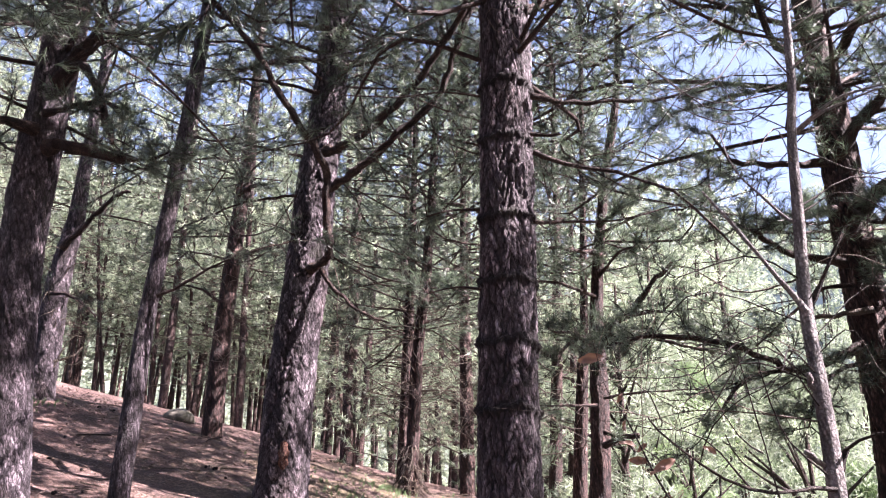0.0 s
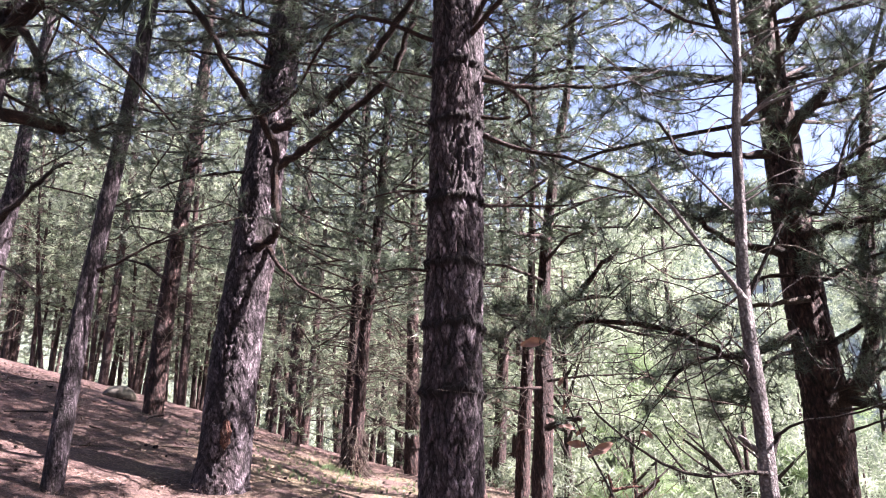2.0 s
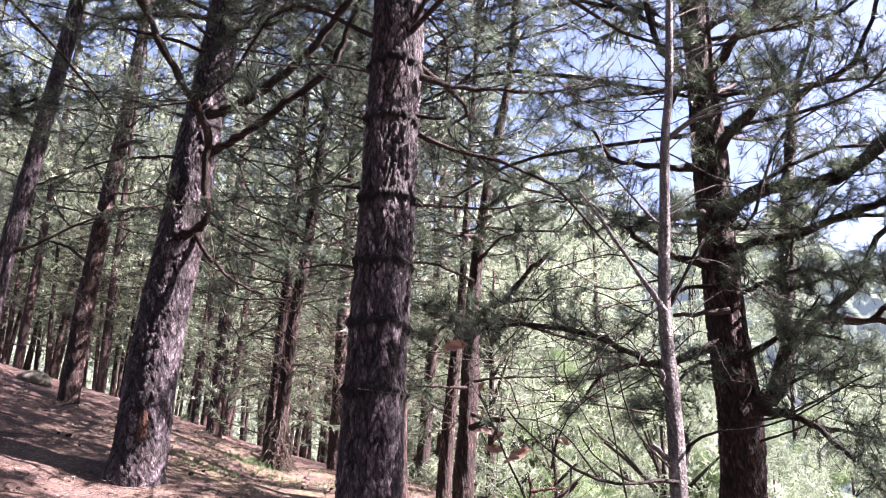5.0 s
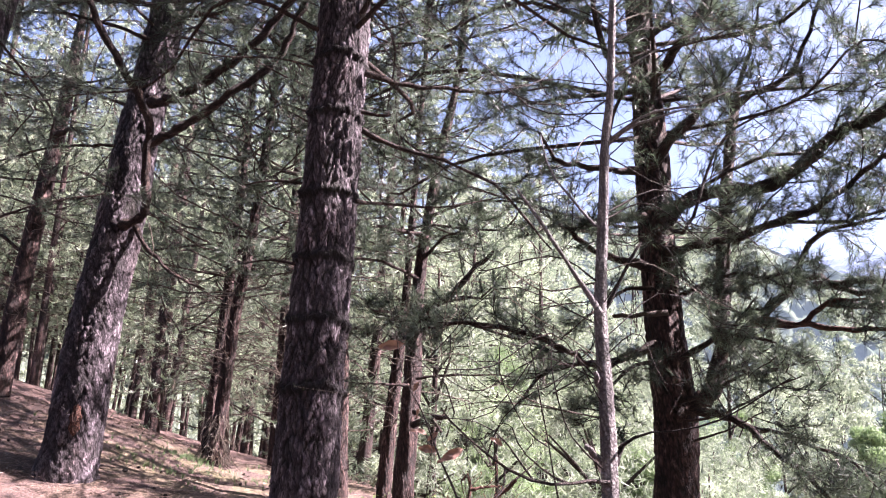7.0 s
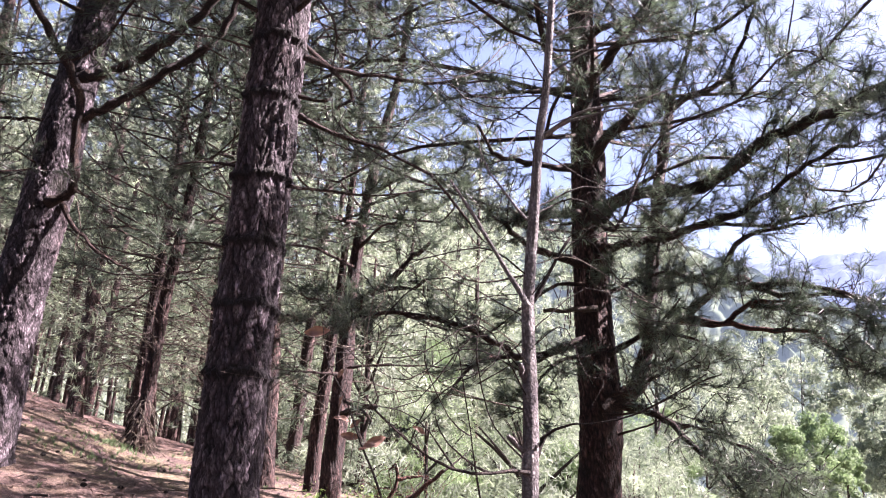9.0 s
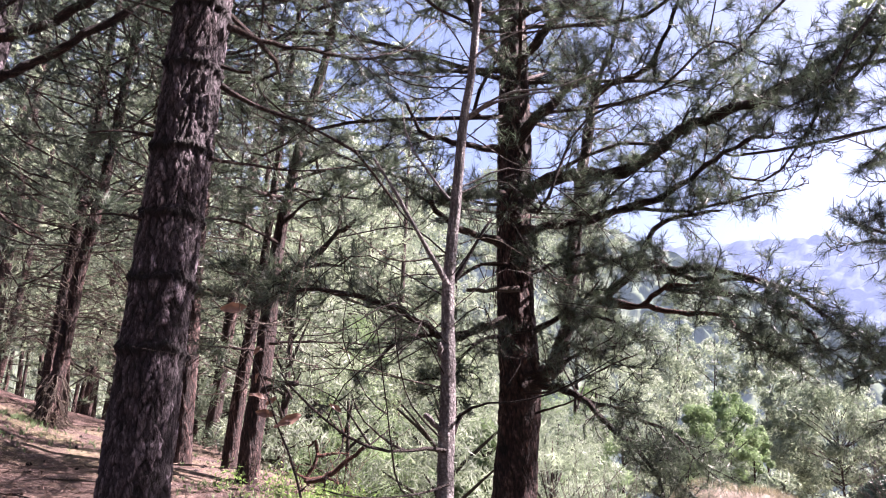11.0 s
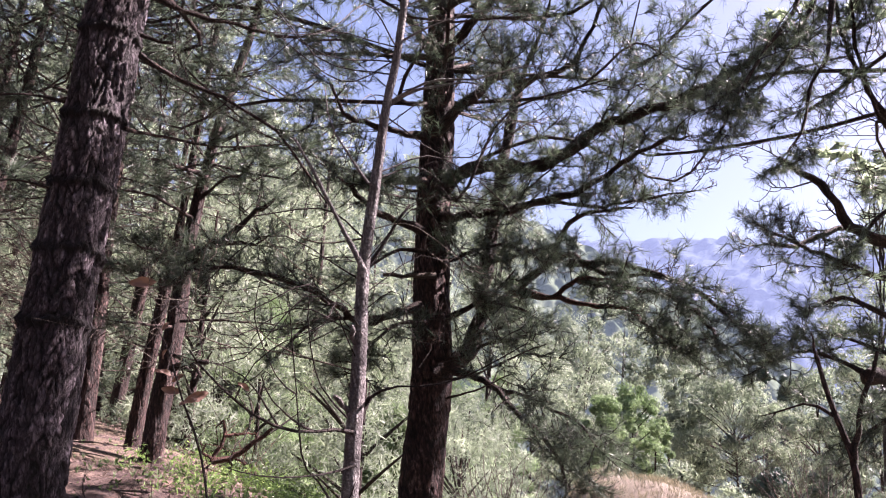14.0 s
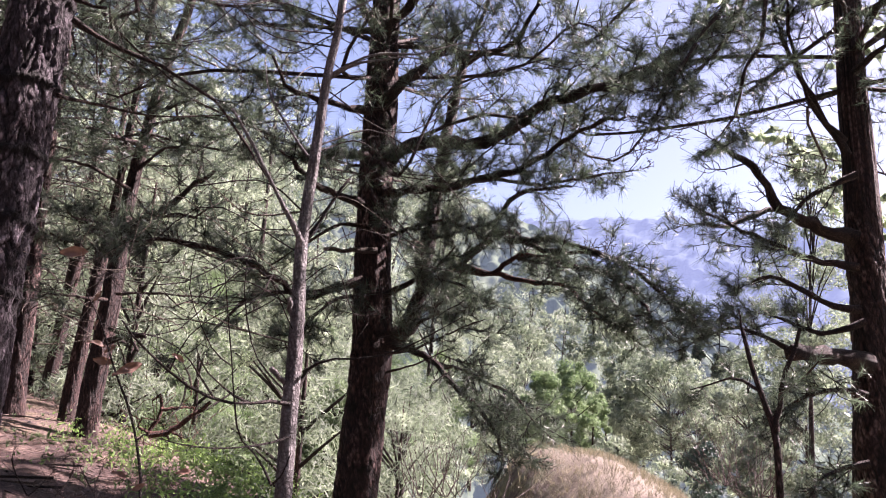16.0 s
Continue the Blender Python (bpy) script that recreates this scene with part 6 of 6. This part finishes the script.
def build_rock(x, y, w, h):
    me = bmesh.new()
    bmesh.ops.create_icosphere(me, subdivisions=4, radius=1)
    for v in me.verts:
        v.co *= 1 + 0.10 * noise.noise(v.co * 1.3) + 0.05 * noise.noise(v.co * 4.5)
        v.co = Vector((v.co.x * w / 2, v.co.y * w * 0.4, max(v.co.z, -0.4) * h / 2))
    data = bpy.data.meshes.new("boulder")
    me.to_mesh(data)
    data.materials.append(ROCK)
    for p in data.polygons:
        p.use_smooth = True
    ob = tagged(new("boulder", data), "weathered grey boulder half sunk in needle litter", "rock")
    ob.matrix_world = pose(x, y, float(ground_z(x, y)) + h * 0.02, 0, 0, 20)


build_rock(-4.96, 16.57, 0.62, 0.40)

fallen = tagged(new("fallen_branch"), "broken reddish dead branch lying on the slope", "branch")
fallen.matrix_world = Matrix.Translation((2.30, 8.67, 1.59))
for r0, r1, path in ((0.05, 0.03, ((2.30, 8.67, 1.61), (2.49, 8.62, 1.66), (2.66, 8.58, 1.81), (2.84, 8.52, 1.98))), (0.035, 0.015, ((2.32, 8.77, 1.60), (2.41, 8.75, 1.85), (2.38, 8.75, 2.01), (2.32, 8.77, 1.95))), (0.03, 0.012, ((2.36, 8.55, 1.87), (2.49, 8.52, 1.89), (2.67, 8.47, 1.91))), (0.025, 0.01, ((2.33, 8.66, 1.63), (2.20, 8.69, 1.69), (2.22, 8.69, 1.78))), (0.02, 0.008, ((2.52, 8.72, 1.66), (2.63, 8.69, 1.62), (2.69, 8.67, 1.53))), (0.02, 0.006, ((2.47, 8.73, 1.64), (2.53, 8.72, 1.57), (2.49, 8.73, 1.49)))):
    p = spline(np.array(path) - np.array(fallen.matrix_world.translation), 14)
    p[1:-1] += rng.normal(size=(12, 3)) * 0.006
    tubes("limb", [(p, r0 * 0.7, r1 * 0.6)], BROKEN, fallen, 8)
    dead = [(spline([p[k], p[k] + rng.normal(size=3) * 0.15, p[k] + rng.normal(size=3) * 0.3], 4), 0.005, 0.002) for k in (5, 8, 11, 13)]
    tagged(tubes("twig_work", dead, BROKEN, fallen, 3), kind="stuff")

def dry_leaf(x, y, z, length, tilt, parent):
    """A curled dry leaf with a midrib fold."""
    n = 11
    u = np.linspace(0, 1, n)
    half = 0.2 * np.sin(np.pi * np.clip(u, 0.02, 0.985)) ** 0.7 * (1 + 0.07 * np.sin(u * 17))
    rows = []
    for k, w in ((-1, half), (-0.5, half), (0, half * 0), (0.5, half), (1, half)):
        rows.append(np.stack([u - 0.5, k * w, 0.10 * np.abs(k) + 0.12 * np.sin(u * 3.0) + 0.05 * np.sin(u * 9 + k * 2)], -1))
    v = np.stack(rows, 1).reshape(-1, 3) * length
    i, j = np.meshgrid(np.arange(n - 1), np.arange(4), indexing="ij")
    f = np.stack([i * 5 + j, (i + 1) * 5 + j, (i + 1) * 5 + j + 1, i * 5 + j + 1], -1).reshape(-1, 4)
    ob = mesh_object("leaf", v, f, DEAD_LEAF, parent)
    ob.matrix_basis = Matrix.Translation(-parent.location) @ pose(x, y, z, 70 + rng.uniform(-25, 25), -tilt, rng.uniform(-30, 10))
    return ob


for spot in [(0.676, 3.553, 2.325, 0.110, 8), (0.787, 3.536, 2.155, 0.047, 60), (0.804, 3.533, 2.043, 0.047, 75), (0.805, 3.532, 1.959, 0.073, -10), (0.848, 3.525, 1.898, 0.084, -5), (0.943, 3.505, 1.882, 0.102, 25), (1.122, 3.461, 1.934, 0.062, -30), (0.864, 3.521, 1.950, 0.055, 40), (0.905, 3.450, 1.849, 0.073, 20), (0.950, 3.440, 1.459, 0.062, -20), (1.027, 3.423, 1.420, 0.055, 30), (1.184, 3.382, 1.481, 0.062, 10)]:
    dry_leaf(*spot, drytwig.root)

undergrowth("undergrowth", "fresh green low plants along the edge of the slope", [(2.39, 8.13, 0.4, 26), (2.51, 7.58, 0.4, 26), (2.62, 7.12, 0.4, 26), (2.85, 7.04, 0.4, 26), (2.26, 9.19, 0.4, 26), (2.52, 6.52, 0.4, 26)], LEAF_LOW, 34, 0.05)
grass("grass", "sparse green grass tufts on the needle litter", [(-0.3, 12.6, 1.1, 100), (-1.1, 11.8, 0.5, 40), (1.6, 9.6, 0.6, 50), (-6.0, 12.6, 0.25, 40), (-0.6, 13.2, 0.2, 60), (2.4, 8.2, 0.5, 50)], LEAF_BRIGHT, 0.065)
def litter():
    """Fallen needles and bark flakes lying loosely on the floor, thinner with distance."""
    n = 56000
    a, d = np.radians(rng.uniform(-30, 22, n)), 5.5 + 15 * rng.random(n) ** 1.3
    x, y = d * np.sin(a), d * np.cos(a)
    z = ground_z(x, y) + 0.012 + 0.05 * rng.random(n) ** 3
    t, ln, w = rng.uniform(0, 6.283, n), rng.uniform(0.03, 0.12, n), 0.003 + 0.02 * rng.random(n) ** 4
    u = np.stack([np.cos(t), np.sin(t), rng.normal(size=n) * 0.25], -1) * ln[:, None] / 2
    s = np.stack([-np.sin(t), np.cos(t), rng.normal(size=n) * 0.4], -1) * w[:, None] / 2
    p = np.stack([x, y, z], -1)
    v = np.stack([p - u - s, p - u + s, p + u], 1).reshape(-1, 3)
    tagged(mesh_object("needle_litter", v, np.arange(3 * n).reshape(-1, 3), LITTER, smooth=False), "fallen reddish needles and bark flakes on the slope", "litter", kind="stuff")


litter()
grass("dry_grass", "pale straw-coloured dry grass on the open slope", [(d * math.sin(radians(a)), d * math.cos(radians(a)), 1.1, 130) for a in range(38, 56, 3) for d in (12, 14, 16.5, 19, 22, 25)], STRAW, 0.19, 9)

def cone(x, y, size, turn):
    """An open pine cone lying on its side."""
    me = bmesh.new()
    bmesh.ops.create_uvsphere(me, u_segments=12, v_segments=9, radius=1)
    for v in me.verts:
        k = 1 + 0.16 * math.sin(5 * math.atan2(v.co.y, v.co.x) + v.co.z * 9)
        v.co = Vector((v.co.x * 0.55 * k, v.co.y * 0.55 * k, v.co.z)) * size / 2
    data = bpy.data.meshes.new("pine_cone")
    me.to_mesh(data)
    data.materials.append(TWIG)
    ob = tagged(new("pine_cone", data), "fallen brown pine cone on the needle litter", "pine cone", "fallen cones")
    ob.matrix_world = pose(x, y, float(ground_z(x, y)) + size * 0.22, 80, turn * 0.3, turn)


def stick(x, y, length, turn):
    c = np.array([(-0.5, 0, 0), (-0.15, 0.04, 0.02), (0.2, -0.03, 0.03), (0.5, 0.05, 0.01)]) * length
    root = tubes("fallen_stick", [(spline(c, 9), 0.012, 0.005)], DEAD if turn % 3 else TWIG, None, 5)
    tagged(root, "thin fallen stick lying on the needle litter", "stick", "fallen sticks")
    root.matrix_world = pose(x, y, float(ground_z(x, y)) + 0.02, 0, 4, turn)


rng = np.random.default_rng(5)
for k in range(70):
    a, d = radians(rng.uniform(-24, 12)), rng.uniform(7.5, 16)
    cone(d * math.sin(a), d * math.cos(a), rng.uniform(0.045, 0.085), rng.uniform(0, 360))
for k in range(60):
    a, d = radians(rng.uniform(-24, 14)), rng.uniform(7, 17)
    stick(d * math.sin(a), d * math.cos(a), rng.uniform(0.25, 1.1), int(rng.integers(0, 360)))

def bare_shrub(x, y, z, height, stems):
    root = tagged(new("bare_shrub"), "leafless reddish-brown shrub of many thin twigs", "shrub", "bare shrubs")
    root.matrix_world = Matrix.Translation((x, y, z))
    items = []
    for k in range(stems):
        o = np.array([rng.normal() * 0.3, rng.normal() * 0.3, 0]) * height
        e = o + np.array([rng.normal() * 0.35, rng.normal() * 0.35, rng.uniform(0.5, 1.0)]) * height
        c = spline([o * 0.4, (o + e) / 2 + rng.normal(size=3) * 0.08 * height, e], 7)
        items.append((c, 0.006 * height ** 0.5 + 0.002, 0.002))
        for q in range(5):
            p, d = along(c, rng.uniform(0.3, 0.95))
            items.append((spline([p, p + unit(d + rng.normal(size=3) * 0.6) * height * 0.12, p + unit(d + rng.normal(size=3) * 0.5) * height * 0.26], 4), 0.003, 0.0015))
    tagged(tubes("twig_work", items, SHRUB, root, 3), kind="stuff")


for spot in [(6.79, 9.95, 1.03, 1.2, 12), (5.88, 9.34, 1.02, 1.0, 10), (23.47, 18.85, 1.10, 3.5, 30), (20.83, 15.74, 0.91, 3.0, 26), (8.48, 11.20, 0.89, 1.1, 10), (0.92, 5.37, 1.24, 0.4, 3), (1.19, 5.02, 1.25, 0.3, 3)]:
    bare_shrub(*spot)


# long bare shoots hanging from the slim pale tree
rng = np.random.default_rng(31)
for k in range(46):
    p = stem(pale_axis, np.zeros(3))(rng.uniform(1.9, 5.2))
    out = unit([rng.uniform(-1, 1), rng.uniform(-0.5, 0.35), 0])
    ln = rng.uniform(0.5, 1.5)
    q = [p, p + out * ln * 0.35 + [0, 0, rng.uniform(-0.1, 0.3) * ln], p + out * ln * 0.75 + rng.normal(size=3) * 0.08 * ln + [0, 0, rng.uniform(-0.35, 0.3) * ln], p + out * ln + rng.normal(size=3) * 0.12 * ln + [0, 0, rng.uniform(-0.8, 0.35) * ln]]
    shoots = [(spline(q, 12), rng.uniform(0.003, 0.0055), 0.0015)]
    for j in range(3):
        o, d = along(shoots[0][0], rng.uniform(0.3, 0.9))
        shoots.append((spline([o, o + unit(d + rng.normal(size=3) * 0.5) * ln * 0.14, o + unit(d + rng.normal(size=3) * 0.7) * ln * 0.3], 6), 0.0022, 0.001))
    tubes("shoot", [(c - pale.base, r0, r1) for c, r0, r1 in shoots], DEAD if k % 4 == 0 else TWIG, pale.root, 4)


def wound(x, y, z, axis, radius, width, height):
    """A shallow scar of bare reddish wood on a trunk, facing down the slope."""
    u, v = np.meshgrid(np.linspace(-1, 1, 11), np.linspace(-1, 1, 15), indexing="ij")
    edge = np.sqrt(np.clip(1 - v ** 2, 0, 1)) * (1 + 0.18 * np.sin(v * 9))
    ang = -1.42 + u * edge * width / 2 / radius
    r = radius + 0.012 * (1 - u ** 2) + 0.004 * np.sin(u * 9 + v * 4)
    p = np.stack([x + r * np.cos(ang), y + r * np.sin(ang), z + v * height / 2], -1).reshape(-1, 3)
    i, j = np.meshgrid(np.arange(10), np.arange(14), indexing="ij")
    f = np.stack([i * 15 + j, (i + 1) * 15 + j, (i + 1) * 15 + j + 1, i * 15 + j + 1], -1).reshape(-1, 4)
    ob = mesh_object("wound", p - axis.base, f, BROKEN, axis.root, attrs=[("plate", rng.uniform(0.2, 0.9, len(p)))])
    tagged(ob, "patch of bare reddish wood")


# loose shreds of pale bark round the foot of the flaky pine
shreds = []
for k in range(90):
    t, h = rng.uniform(0, 6.283), rng.uniform(0.0, 0.75)
    o = np.array([math.cos(t), math.sin(t), 0])
    p = np.array([-0.34, 13.4, 2.2 + h]) + o * (0.11 + 0.02 * rng.random())
    ln = rng.uniform(0.15, 0.45)
    shreds.append((spline([p, p + o * ln * 0.25 - [0, 0, ln * 0.4], p + o * ln * rng.uniform(0.3, 0.8) + rng.normal(size=3) * 0.04 - [0, 0, min(ln, h + 0.05)]], 5) - slope.base, rng.uniform(0.006, 0.014), 0.003))
tagged(tubes("loose_bark", shreds, DEAD, slope.root, 4), "loose pale shreds of bark", kind="stuff")
wound(-1.74, 10.05, 2.45, second, 0.325, 0.12, 0.34)
